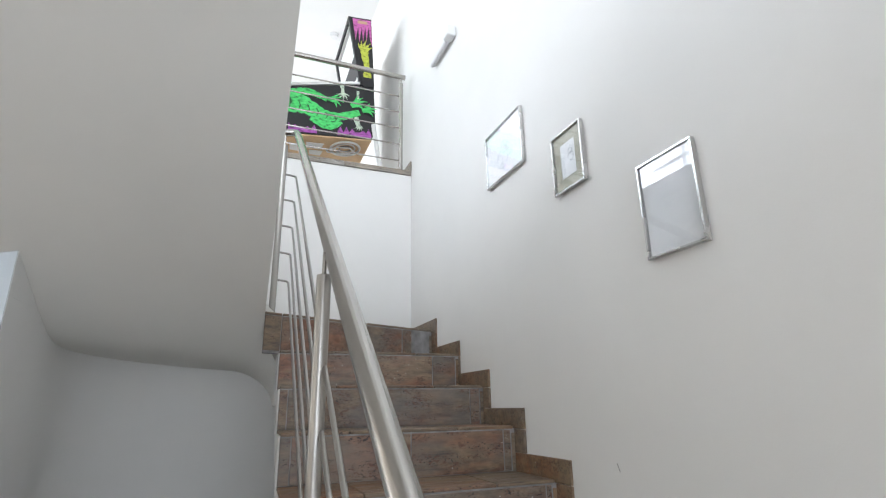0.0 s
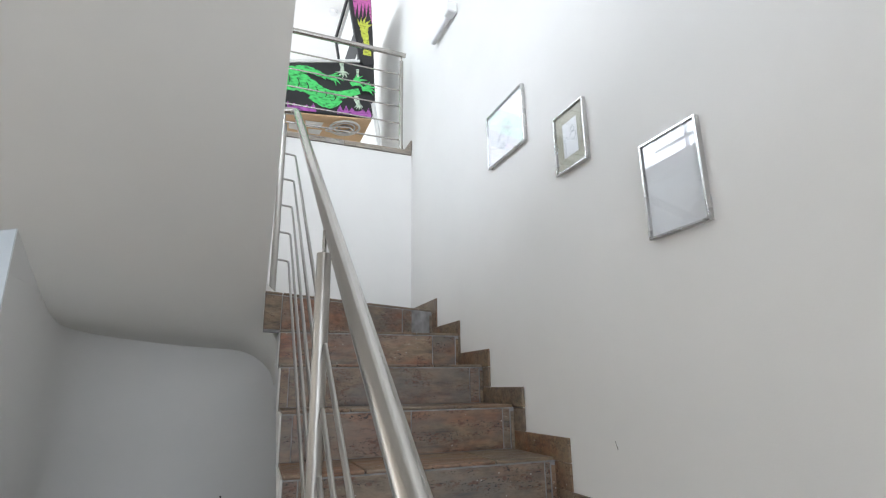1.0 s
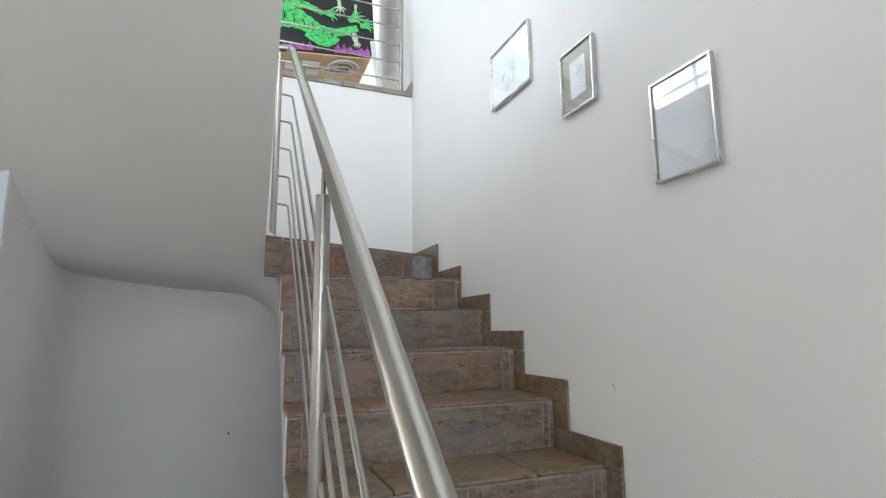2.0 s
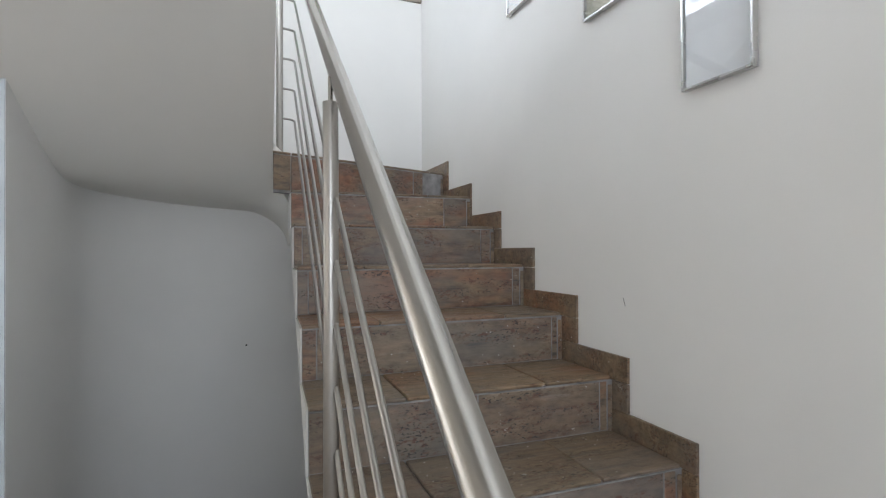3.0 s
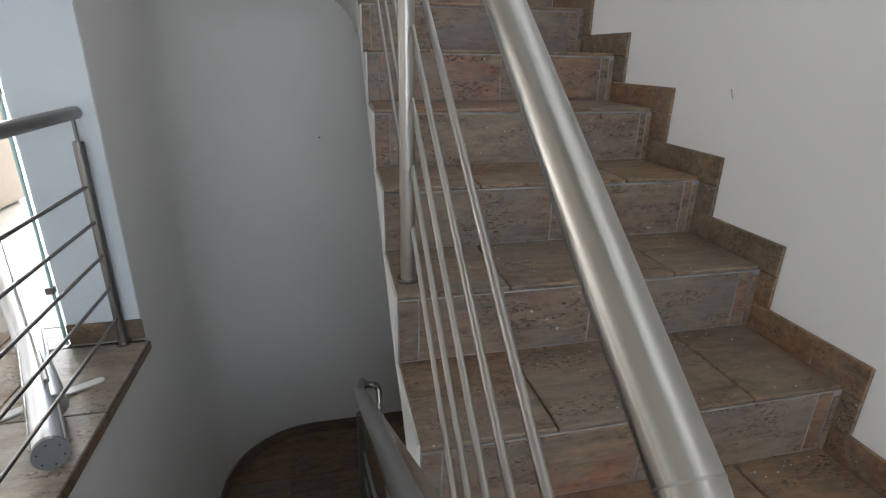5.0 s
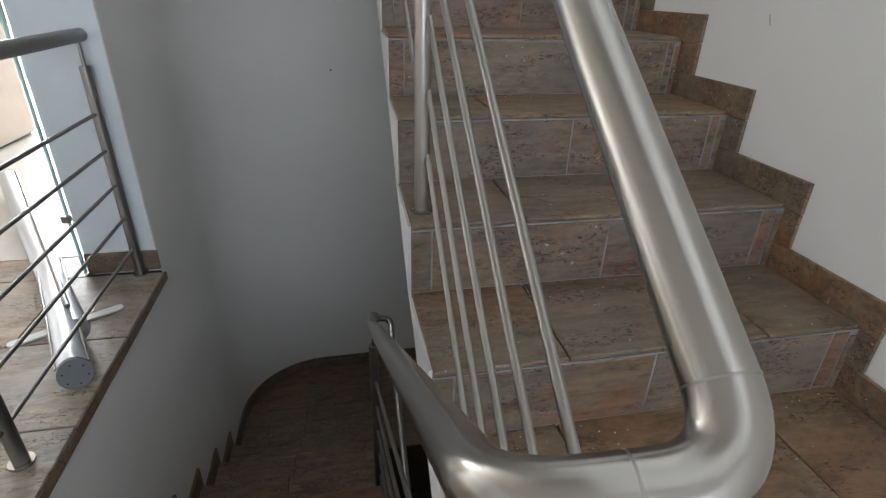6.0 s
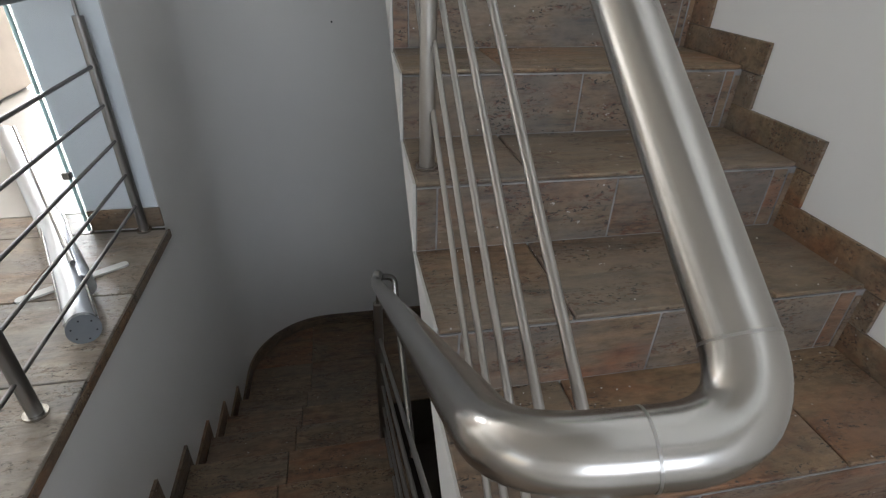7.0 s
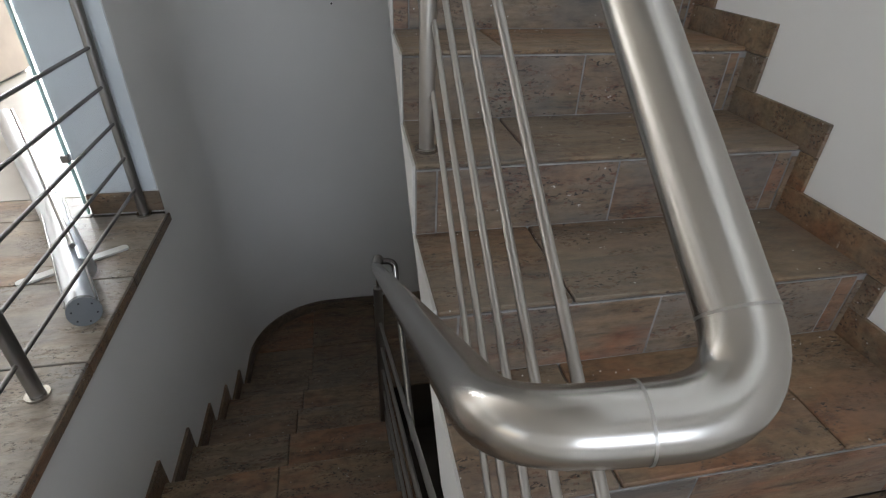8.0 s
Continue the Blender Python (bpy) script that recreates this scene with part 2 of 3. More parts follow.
# ---- large structure ----
ys = [4.2 - 0.15 * i for i in range(66)]
setting(strip("wall_east", [(wall_x(min(y, GAL_Y + 0.2)), y) for y in ys][::-1], -3.6, 4.0, 0.2, WHITE), "smooth white plastered stairwell wall, slightly bowed", "wall")

# wall under the gallery edge
setting(obj("wall_north", box(-0.015, wall_x(GAL_Y) - 0.001, GAL_Y, GAL_Y + 0.16, -0.05, GAL_Z - 0.04, bm=box(-1.2, -0.0155, GAL_Y, GAL_Y + 0.16, -0.3, GAL_Z - 0.04)), WHITE), "white plastered wall below the gallery", "wall")

# stairwell wall: along the lower flight, round the corner, across the back
corner = [(SHAFT_X + R - R * math.cos(a), BACK_Y - R + R * math.sin(a)) for a in [radians(9 * i) for i in range(11)]]
low_line = [(SHAFT_X, -2.9), (SHAFT_X, -1.5), (SHAFT_X, LAND_Y + 0.012)]
shaft_line = [(SHAFT_X - 0.008, LAND_Y + 0.012), (SHAFT_X, -0.5)] + corner + [(0.3, BACK_Y), (1.1, BACK_Y)]
setting(strip("wall_west_low", low_line[::-1], -3.6, MAIN - 0.03, 0.14, WHITE), "white plastered wall below the landing edge", "wall")
setting(strip("wall_shaft", shaft_line[::-1], -3.6, -0.06, 0.14, WHITE), "curved white plastered stairwell wall", "wall")
setting(strip("wall_shaft_upper", shaft_line[:5][::-1], -0.0595, 1.079, 0.14, WHITE), "white plastered stairwell wall", "wall")
setting(obj("wall_shaft_head", box(SHAFT_X - 0.14, SHAFT_X - 0.001, 0.16, GAL_Y - 0.001, -0.059, 1.079), WHITE), "white plastered stairwell wall", "wall")

# landing wall beside the glass door
setting(obj("wall_landing", box(-1.115, SHAFT_X - 0.008, LAND_Y, LAND_Y + 0.011, MAIN - 0.01, 1.1, bm=box(-1.115, -1.0, LAND_Y + 0.0115, LAND_Y + 0.15, MAIN - 0.01, 1.1)), WHITE), "white wall end beside the glass door", "wall")

# main floor slab with the stairwell left open
bm = box(-5.0, SHAFT_X - 0.012, LOW_Y0, 4.2, MAIN - 0.22, MAIN - 0.014)
box(-5.0, 1.02, -6.0, LOW_Y0, MAIN - 0.22, MAIN - 0.014, bm=bm)
box(0.03, 1.02, LOW_Y0, -2.35, MAIN - 0.22, MAIN - 0.014, bm=bm)
setting(obj("floor_main", bm, DARKGROUT), "stone-tiled main floor slab", "floor")

# Out of view; added pale so that it throws light up to the soffit.
setting(obj("floor_hall", box(-5.0, 1.02, -6.0, -3.613, MAIN - 0.0135, MAIN + 0.002), LIGHTTILE), "unseen pale slab added to bounce light onto the soffit", "floor")

# gallery floor and shell
bm = box(-0.99, wall_x(GAL_Y + 0.2), GAL_Y + 0.161, 4.2, GAL_Z - 0.2, GAL_Z)
box(-5.0, -0.9905, -6.0, 4.2, 1.08, GAL_Z, bm=bm)
box(-0.99, -0.05, -6.0, -2.12, 1.08, GAL_Z, bm=bm)
# Unseen; its edge is set so the near east wall falls in shade.
box(-0.0495, 1.02, -6.0, -4.35, 1.08, GAL_Z, bm=bm)
setting(obj("floor_gallery", bm, LIGHTTILE), "pale tiled upper floor, its unseen south slabs set to shade the stairwell", "floor")

def wall_box(axis, at, thick, lo, hi, z0, z1):
    """A wall slab across y (axis 1) or x (axis 0)."""
    if axis == 1:
        return lo, hi, at, at + thick, z0, z1
    return at, at + thick, lo, hi, z0, z1


FRAME = plain("window_white", (0.7, 0.7, 0.7), 0.4, vary=0.03)


def wall_with_window(name, number, axis, at, thick, lo, hi, z0, z1, a, b, c, d, bars):
    """A wall with one opening from a to b, c to d high, and a barred window in it."""
    bm = box(*wall_box(axis, at, thick, lo, a, z0, z1))
    box(*wall_box(axis, at, thick, b, hi, z0, z1), bm=bm)
    box(*wall_box(axis, at, thick, a, b, z0, c), bm=bm)
    box(*wall_box(axis, at, thick, a, b, d, z1), bm=bm)
    setting(obj(name, bm, WHITE), "white plastered wall with a window", "wall")
    w = setting(thing("window_%d" % number, "white barred window built for a daylight lamp", "window", ((a + b) / 2, at, c) if axis else (at, (a + b) / 2, c)))
    f = 0.06
    mid = at + thick * 0.3
    for p, q, r, t in ((a, b, c, c + f), (a, b, d - f, d), (a, a + f, c + f, d - f), (b - f, b, c + f, d - f)):
        under(obj("window_frame", box(*wall_box(axis, mid, 0.06, p, q, r, t)), FRAME), w)
    for k in range(1, bars):
        p = a + (b - a) * k / bars
        under(obj("glazing_bar", box(*wall_box(axis, mid + 0.01, 0.04, p - 0.02, p + 0.02, c + f, d - f)), FRAME), w)
    p = (c + d) / 2
    under(obj("glazing_bar", box(*wall_box(axis, mid + 0.012, 0.036, a + f, b - f, p - 0.02, p + 0.02)), FRAME), w)


def under(ob, parent):
    """Hang ob, built in world places, under a parent that stands elsewhere."""
    ob.parent = parent
    ob.matrix_parent_inverse = Matrix.Translation(-parent.location)
    return ob


wall_with_window("wall_gallery_north", 1, 1, 4.2, 0.15, -3.5, 1.2, 0.9, 4.0, -2.3, -0.1, 1.9, 3.5, 3)
wall_with_window("wall_south", 2, 1, -6.2, 0.2, -5.0, 1.2, 1.1, 4.0, -2.5, 0.7, 1.65, 3.35, 4)
# Low window out of view, added for the hall fill lamp.
wall_with_window("wall_south_low", 5, 1, -6.2, 0.2, -5.0, 1.2, -3.6, 1.099, -1.2, 0.8, -0.95, 0.35, 3)
# Unseen window, added to hold the stair fill lamp.
wall_with_window("wall_west_stair", 6, 0, -3.7, 0.2, -6.0, -1.001, 0.9, 4.0, -5.2, -2.6, 2.0, 3.7, 3)
wall_with_window("wall_west", 3, 0, -3.7, 0.2, -1.0, 4.4, 0.9, 4.0, 0.5, 3.5, 2.25, 3.7, 4)
wall_with_window("wall_room_north", 4, 1, 4.2, 0.15, -5.0, -0.9, MAIN, 1.07, -4.3, -1.7, -1.1, 0.5, 3)
setting(obj("ceiling", box(-3.7, 1.2, -6.2, 4.4, 4.0, 4.15), CEIL), "white ceiling", "ceiling")
setting(obj("floor_low", box(-1.1, 1.2, -2.7, 1.3, -3.9, -3.6), DARKGROUT), "floor slab below", "floor")


# the plastered underside of the next flight: sloping down from overhead, then levelling out to the back wall
def soffit_edge(y):
    return -0.002 + 0.022 * min(0.0, y)


def soffit_z(u, y):
    """u: 0 at the west wall, 1 at the open edge."""
    level = -0.156 - 0.075 * u
    near = -0.175 - 0.61 * (y + 0.40 - 0.385 * u)
    k = 0.085
    return 0.5 * (near + level + math.sqrt((near - level) ** 2 + k * k)) - 0.012


def soffit():
    """The open edge curls down into the side of the stairs."""
    bm = bmesh.new()
    ny, nu = 72, 48
    x0 = SHAFT_X - 0.1
    lower, upper = [], []
    for j in range(ny + 1):
        y = -2.12 + (BACK_Y + 0.02 + 2.12) * j / ny
        lo, hi = [], []
        x1 = soffit_edge(y) + 0.104 * min(1.0, max(0.0, (y + 0.16) / 0.12))
        grow = min(1.0, max(0.0, (y + 0.24) / 0.30))
        grow = grow * grow * (3 - 2 * grow)
        for i in range(nu + 1):
            w = 1 - (1 - i / nu) ** 1.6
            x = x0 + (x1 - x0) * w
            u = min(1.0, (x - x0) / (soffit_edge(y) - x0))
            s = min(0.997, max(0.0, (x + 0.150) / 0.252))
            z = soffit_z(u, y) - grow * 0.215 * (1 - math.sqrt(1 - s * s))
            lo.append(bm.verts.new((x, y, z)))
            hi.append(bm.verts.new((x, y, soffit_z(u, y) + 0.17)))
        lower.append(lo)
        upper.append(hi)
    for grid, flip in ((lower, 1), (upper, 0)):
        for a, b in zip(grid, grid[1:]):
            for i in range(nu):
                bm.faces.new((a[i], a[i + 1], b[i + 1], b[i]))
    for j in range(ny):
        for i in (0, nu):
            bm.faces.new((lower[j][i], lower[j + 1][i], upper[j + 1][i], upper[j][i]))
    for j in (0, ny):
        for i in range(nu):
            bm.faces.new((lower[j][i], lower[j][i + 1], upper[j][i + 1], upper[j][i]))
    ob = obj("soffit", bm, WARM)
    ob.data.shade_smooth()
    ob.data.set_sharp_from_angle(angle=radians(50))
    return ob


setting(soffit(), "smooth plastered underside of the next stair flight", "soffit")

# ---- upper flight ----
stairs = thing("staircase", "staircase clad in rustic brown stoneware tiles", "staircase", (0.5, -1.2, MAIN))
setting(stairs)


def WIND(x):
    """Front edge of the top step, which starts to wind round."""
    return -0.275 + 0.40 * x


def nosing(k):
    return -GOING * k, -RISE * k


# white plastered body of the flight, with a stepped top and a sloping underside
prof = []
for k in range(STEPS):
    y, z = nosing(k)
    dy = 0.13 if k == 0 else 0.0
    prof += [(y + 0.022 + dy, z - 0.001), (y + 0.022 + dy, z - RISE - 0.001)]
prof = [(0.57, -0.001)] + prof
prof += [(nosing(STEPS - 1)[0] + 0.022 + 0.16, MAIN - 0.014), (-0.42, -0.50), (-0.2, -0.40), (0.0, -0.34), (0.57, -0.30)]
bm = side_prism(prof, 0.0, 0.9)
for v in bm.verts:
    v.co.x = tread_left(v.co.y) - 0.003 if v.co.x < 0.4 else wall_x(v.co.y) - 0.004
under(obj("stair_body", bm, WHITE, label="white plastered side of the stairs"), stairs)


def tile(name, plan, z0, z1, mat, parent, bevel=0.0025):
    return under(obj(name, prism(plan, z0, z1, bevel), mat), parent)


RCUTS = [[0.078, 0.80], [0.867], [0.10, 0.949], [0.095, 0.554, 0.965], [0.091, 0.975], [0.083, 0.53, 0.97], [0.075, 0.521, 0.957], [0.068, 0.507, 0.955], [0.062, 0.455, 0.95]]
SKIRT = [-0.045, 0.012, 0.07, 0.086, 0.10, 0.08, 0.056, 0.05, 0.05]
G = 0.0022
for k in range(STEPS):
    y, z = nosing(k)
    back = 0.57 if k == 0 else nosing(k - 1)[0] + 0.012
    lift = 0.0095 if k == 0 else 0.0
    cuts = [0.302 + 0.006 * (k % 2), 0.765 + 0.012 * ((k * 5) % 3 - 1)]
    if k == 0:
        cuts = [0.08, 0.56]
    xa = -0.012 if k == 0 else None
    edges = [None] + cuts + [99]
    for a, b in zip(edges, edges[1:]):
        def xx(e, yy):
            if e is None:
                return (xa if xa is not None else tread_left(yy))
            if e == 99:
                return wall_x(yy) - 0.013
            return e
        y0a, y0b = y - 0.003, y - 0.003
        if k == 0:
            y0a, y0b = WIND(xx(a, y)) - 0.003, WIND(xx(b, y)) - 0.003
        plan = [(xx(a, y0a) + G, y0a), (xx(b, y0b) - G, y0b), (xx(b, back) - G, back), (xx(a, back) + G, back)]
        tile("tread_tile", plan, z + 0.0005 + lift, z + 0.0125 + lift, STONE, stairs, 0.003)
    rcuts = RCUTS[k]
    edges = [None] + rcuts + [99]
    for a, b in zip(edges, edges[1:]):
        def xr(e):
            if e is None:
                return (-0.008 if k == 0 else tread_left(y) + 0.001)
            return 1.0 if e == 99 else e
        def yr(x):
            return (WIND(x) if k == 0 else y) - 0.004
        xa_, xb_ = xr(a) + G, xr(b) - G
        tile("riser_tile", [(xa_, yr(xa_)), (xb_, yr(xb_)), (xb_, yr(xb_) + 0.0095), (xa_, yr(xa_) + 0.0095)], z - RISE + (0.0145 if k < STEPS - 1 else 0.003), z - 0.0045 + lift, RISER_COOL_LIT, stairs, 0.0015)
    # grout bed behind the riser tiles
    bed = prism([(xr(None) + 0.001, yr(0) + 0.0016), (wall_x(y) - 0.004, yr(1.02) + 0.0016), (wall_x(y) - 0.004, yr(1.02) + 0.03), (xr(None) + 0.003, yr(0) + 0.03)], z - RISE, z + 0.0003 + lift)
    under(obj("grout_bed", bed, GROUT), stairs)
    # stepped skirting on the wall
    yf, yb = y - SKIRT[k], (0.56 if k == 0 else (WIND(1.0) if k == 1 else nosing(k - 1)[0]) + 0.01)
    w0, w1 = wall_x(yf), wall_x(yb)
    tile("skirting_tile", [(w0 - 0.012, yf), (w0 - 0.001, yf), (w1 - 0.001, yb - 0.002), (w1 - 0.012, yb - 0.002)], z + 0.001, z + 0.085, STONE, stairs, 0.0015)
    tile("skirting_tile", [(w0 - 0.012, yf), (w0 - 0.001, yf), (wall_x(y) - 0.001, yr(1.0)), (wall_x(y) - 0.012, yr(1.0))], z - RISE + 0.086, z - 0.001, STONE, stairs, 0.0015)
    tile("skirting_tile", [(1.003, yr(1.0) - 0.002), (w0 - 0.012, yr(1.0) - 0.002), (w0 - 0.012, yr(1.0) + 0.006), (1.003, yr(1.0) + 0.006)], z - RISE + 0.002, z - 0.016, STONE, stairs, 0.001)

# crumbs of white paint and plaster lying on the treads
CRUMB = plain("white_paint_crumb", (0.62, 0.61, 0.59), 0.8, vary=0.1)
rng = random.Random(11)
bm = bmesh.new()
for n in range(70):
    k = rng.choice((4, 5, 5, 6, 6, 6, 7, 7, 7, 7, 8, 8, 8, 8))
    y, z = nosing(k)
    cx, cy, r = rng.uniform(0.08, 0.99), y + rng.uniform(0.015, 0.28), rng.uniform(0.0008, 0.0020)
    if rng.random() < 0.5:
        cy = y + 0.28 - abs(rng.gauss(0, 0.03))
    ang = rng.uniform(0, 3.1)
    plan = [(cx + r * rng.uniform(0.6, 1.5) * math.cos(ang + 1.257 * q), cy + r * rng.uniform(0.6, 1.2) * math.sin(ang + 1.257 * q)) for q in range(5)]
    prism(plan, z + 0.0122, z + 0.0135 + r * 0.5, bm=bm)
tagged(obj("paint_crumbs", bm, CRUMB), "scattered white crumbs of paint and plaster on the treads", "debris", kind="stuff")

# ---- lower flight ----
lower_stairs = setting(thing("lower_staircase", "lower flight of brown stoneware steps in shade", "staircase", (-0.45, -1.0, -3.6)))
for k in range(1, 10):
    y, z = LOW_Y0 + LOW_GOING * k, MAIN - LOW_RISE * k
    y1 = BACK_Y - 0.0 if k == 9 else y + 0.02
    y0 = y - LOW_GOING
    xr_ = 1.0 if k == 9 else 0.02
    under(obj("step_body", box(SHAFT_X + 0.001, xr_, y0 + 0.012, y1 - 0.012, -3.62, z - 0.014), DARKGROUT), lower_stairs)
    if k < 9:
        for a, b in ((SHAFT_X + 0.014, -0.45), (-0.447, 0.018)):
            tile("tread_tile", [(a, y0 + 0.002), (b, y0 + 0.002), (b, y1), (a, y1)], z - 0.013, z, STONE, lower_stairs)
            tile("riser_tile", [(a, y1 - 0.012), (b, y1 - 0.012), (b, y1 - 0.002), (a, y1 - 0.002)], z - LOW_RISE + 0.002, z - 0.015, STONE, lower_stairs, 0.0015)
    else:
        for a, b in ((SHAFT_X + 0.014, -0.45), (-0.447, 0.0), (0.003, 0.45), (0.453, 1.0)):
            for c, d in ((y0 + 0.002, y0 + 0.45), (y0 + 0.453, y1 - 0.003)):
                tile("tread_tile", [(a, c), (b, c), (b, d), (a, d)], z - 0.013, z, STONE, lower_stairs)
    ya = y0 + 0.05
    bm = side_prism([(ya, z + 0.001), (y + 0.05 if k < 9 else -0.4, z + 0.001), (y + 0.05 if k < 9 else -0.4, z + 0.087), (ya, z + 0.087)], SHAFT_X + 0.001, SHAFT_X + 0.012)
    if k < 9:
        under(obj("skirting_tile", bm, STONE), lower_stairs)
        under(obj("skirting_tile", side_prism([(y, z + 0.0), (y + 0.05, z + 0.0), (y + 0.05, z - LOW_RISE + 0.087), (y, z - LOW_RISE + 0.087)], SHAFT_X + 0.001, SHAFT_X + 0.012), STONE), lower_stairs)
    else:
        bm.free()
zl = MAIN - LOW_RISE * 9
sk = strip("skirting_curve", [(x + 0.0, y) for x, y in [(SHAFT_X, -0.45)] + corner + [(1.0, BACK_Y)]], zl, zl + 0.083, 0.012, STONE)
under(sk, lower_stairs)
tagged(sk, kind="")

# ---- main floor tiles ----
landing = setting(thing("landing_tiles", "rustic beige stoneware floor tiles with dark joints", "floor tiles", (-1.5, -1.4, MAIN)))
FY = [-2.68, -2.5, -2.09, -1.68, -1.29, -0.853, -0.665]
FX = [SHAFT_X + 0.014, -1.17, -1.6, -2.03, -2.46, -2.89, -3.32, -3.75, -4.18, -4.61, -4.98]
for j, (a, b) in enumerate(zip(FY, FY[1:])):
    for i, (c, d) in enumerate(zip(FX, FX[1:])):
        s = 0.0 if j % 2 == 0 else 0.2
        c2, d2 = c - (s if i else 0), d - s
        if a > -0.9 and i == 0:
            c2 = -1.117
        tile("floor_tile", [(d2 + 0.002, a + 0.002), (c2 - 0.002, a + 0.002), (c2 - 0.002, b - 0.002), (d2 + 0.002, b - 0.002)], MAIN - 0.013, MAIN, FLOORSTONE, landing)
for a, b in ((-2.69, -2.50), (-2.498, -2.09), (-2.088, -1.68), (-1.678, -1.29), (-1.288, LAND_Y - 0.001)):
    tile("edge_riser", [(SHAFT_X + 0.001, a), (SHAFT_X + 0.011, a), (SHAFT_X + 0.011, b), (SHAFT_X + 0.001, b)], MAIN - 0.05, MAIN - 0.015, STONE, landing)
tile("skirting_tile", [(-1.115, LAND_Y - 0.012), (SHAFT_X - 0.004, LAND_Y - 0.012), (SHAFT_X - 0.004, LAND_Y - 0.001), (-1.115, LAND_Y - 0.001)], MAIN + 0.001, MAIN + 0.085, STONE, landing)
for c, d in ((0.04, 0.5), (0.503, 1.015)):
    tile("floor_tile", [(c, LOW_Y0 + 0.004), (d, LOW_Y0 + 0.004), (d, -2.365), (c, -2.365)], MAIN - 0.013, MAIN, STONE, landing)
for a in (-3.16, -3.61):
    for c in (-4.88, -4.43, -3.98, -3.53, -3.08, -2.63, -2.18, -1.73, -1.28, -0.83, -0.38, 0.07, 0.52):
        tile("floor_tile", [(c, a), (c + 0.446, a), (c + 0.446, a + 0.446), (c, a + 0.446)], MAIN - 0.013, MAIN, FLOORSTONE, landing)

# ---- balustrade of the upper flight and its bend down to the lower flight ----
def rail_at(y):
    return (0.081 + 0.0141 * (y + 1.5), y, 0.0813 + 0.74 * (y + 1.5))


balustrade = thing("balustrade", "brushed stainless steel stair balustrade with slim parallel bars", "balustrade", (0.06, -1.684, nosing(6)[1]))
RR = 0.0212
C1, C2, LOW_END = Vector((0.072, -2.683, -0.809)), Vector((-0.058, -2.661, -0.827)), Vector((-0.042, -1.19, -1.735))
path = rounded([rail_at(-0.3), C1, C2, LOW_END, (-0.030, -1.125, -1.742)], 0.052, 12)
path = rounded([(0.028, 0.0, 1.178), (0.098, 0.0, 1.186), rail_at(-0.09), rail_at(-0.2)], 0.045) + path[1:]
under(obj("handrail", tube(path, RR, 32), STEEL, label="thick round handrail", smooth=True), balustrade)
turn = rounded([(-0.044, -1.165, -1.748), (-0.028, -1.115, -1.757), (0.036, -1.115, -1.765), (0.036, -1.15, -1.84), (0.038, -1.62, -2.22)], 0.03, 8)
under(obj("return_rail", tube(turn, 0.0125, 16), STEEL, label="slim bar turning round to the next flight", smooth=True), balustrade)
start = Vector(rail_at(-0.3))
for p, q in ((start.lerp(C1, 0.9828), start.lerp(C1, 0.9834)), (C1.lerp(C2, 0.47), C1.lerp(C2, 0.482))):
    under(obj("weld_seam", tube([p, q], RR + 0.0003, 32), WELD, label="ground weld seam"), balustrade)


def upright(x, y, foot, head, parent, stub):
    post = under(obj("post", tube([(x, y, foot), (x, y, head)], 0.018, 20), BARSTEEL, smooth=True), parent)
    under(obj("post_stub", tube([(x, y, head - 0.004), (x, y, head + stub)], 0.006, 10), STEEL, smooth=True), post)
    bm = tube([(x, y, foot), (x, y, foot + 0.008)], 0.027, 20)
    under(obj("foot_ring", bm, STEEL, smooth=False), post)


upright(0.064, -1.690, nosing(6)[1] + 0.0125, -0.127, balustrade, 0.06)
upright(0.038, 0.0, nosing(0)[1] + 0.02, 1.09, balustrade, 0.08)
for i in range(5):
    def bar_at(y):
        return (0.079 + 0.0226 * (y + 1.5), y, -0.21 - 0.1445 * i + 0.70 * (y + 1.5))
    top = 0.90 - 0.162 * i
    pts = [(0.045, 0.0, top), (0.114, 0.0, top - 0.006), bar_at(-1.69), bar_at(-2.78), (-0.03, -2.79, bar_at(-2.79)[2] - 0.03), (-0.040, -1.16, -2.02 - 0.13 * i)]
    under(obj("bar", tube(rounded(pts, 0.03, 6), 0.006, 10), BARSTEEL, smooth=True), balustrade)
    end = bar_at(-1.690)
    under(obj("bar_socket", tube([(0.070, -1.690, end[2]), (end[0] + 0.005, -1.690, end[2])], 0.0075, 12), STEEL, smooth=True), balustrade)
upright(-0.042, -1.22, MAIN - LOW_RISE * 6, -1.81, balustrade, 0.085)

# ---- landing balustrade ----
land_rail = thing("landing_balustrade", "dark grey steel balustrade along the landing edge", "balustrade", (-0.93, -1.0, MAIN))


def lx(y):
    return -0.921 + 0.01 * (-0.855 - y)


for y in (-0.855, -1.786, -2.66):
    post = under(obj("post", tube([(lx(y), y, MAIN), (lx(y), y, MAIN + POST_H)], 0.0175, 16), DARKSTEEL, smooth=True), land_rail)
    under(obj("post_stub", tube([(lx(y), y, MAIN + POST_H - 0.004), (lx(y), y, MAIN + RAIL_H - 0.01)], 0.006, 10), DARKSTEEL, smooth=True), post)
    under(obj("foot_ring", tube([(lx(y), y, MAIN), (lx(y), y, MAIN + 0.008)], 0.028, 20), STEEL), post)
under(obj("handrail", tube([(lx(-0.84), -0.824, MAIN + RAIL_H), (lx(-2.7), -2.7, MAIN + RAIL_H)], RR, 20), DARKSTEEL, smooth=True), land_rail)
for i in range(5):
    z = MAIN + BAR_0 + BAR_S * i
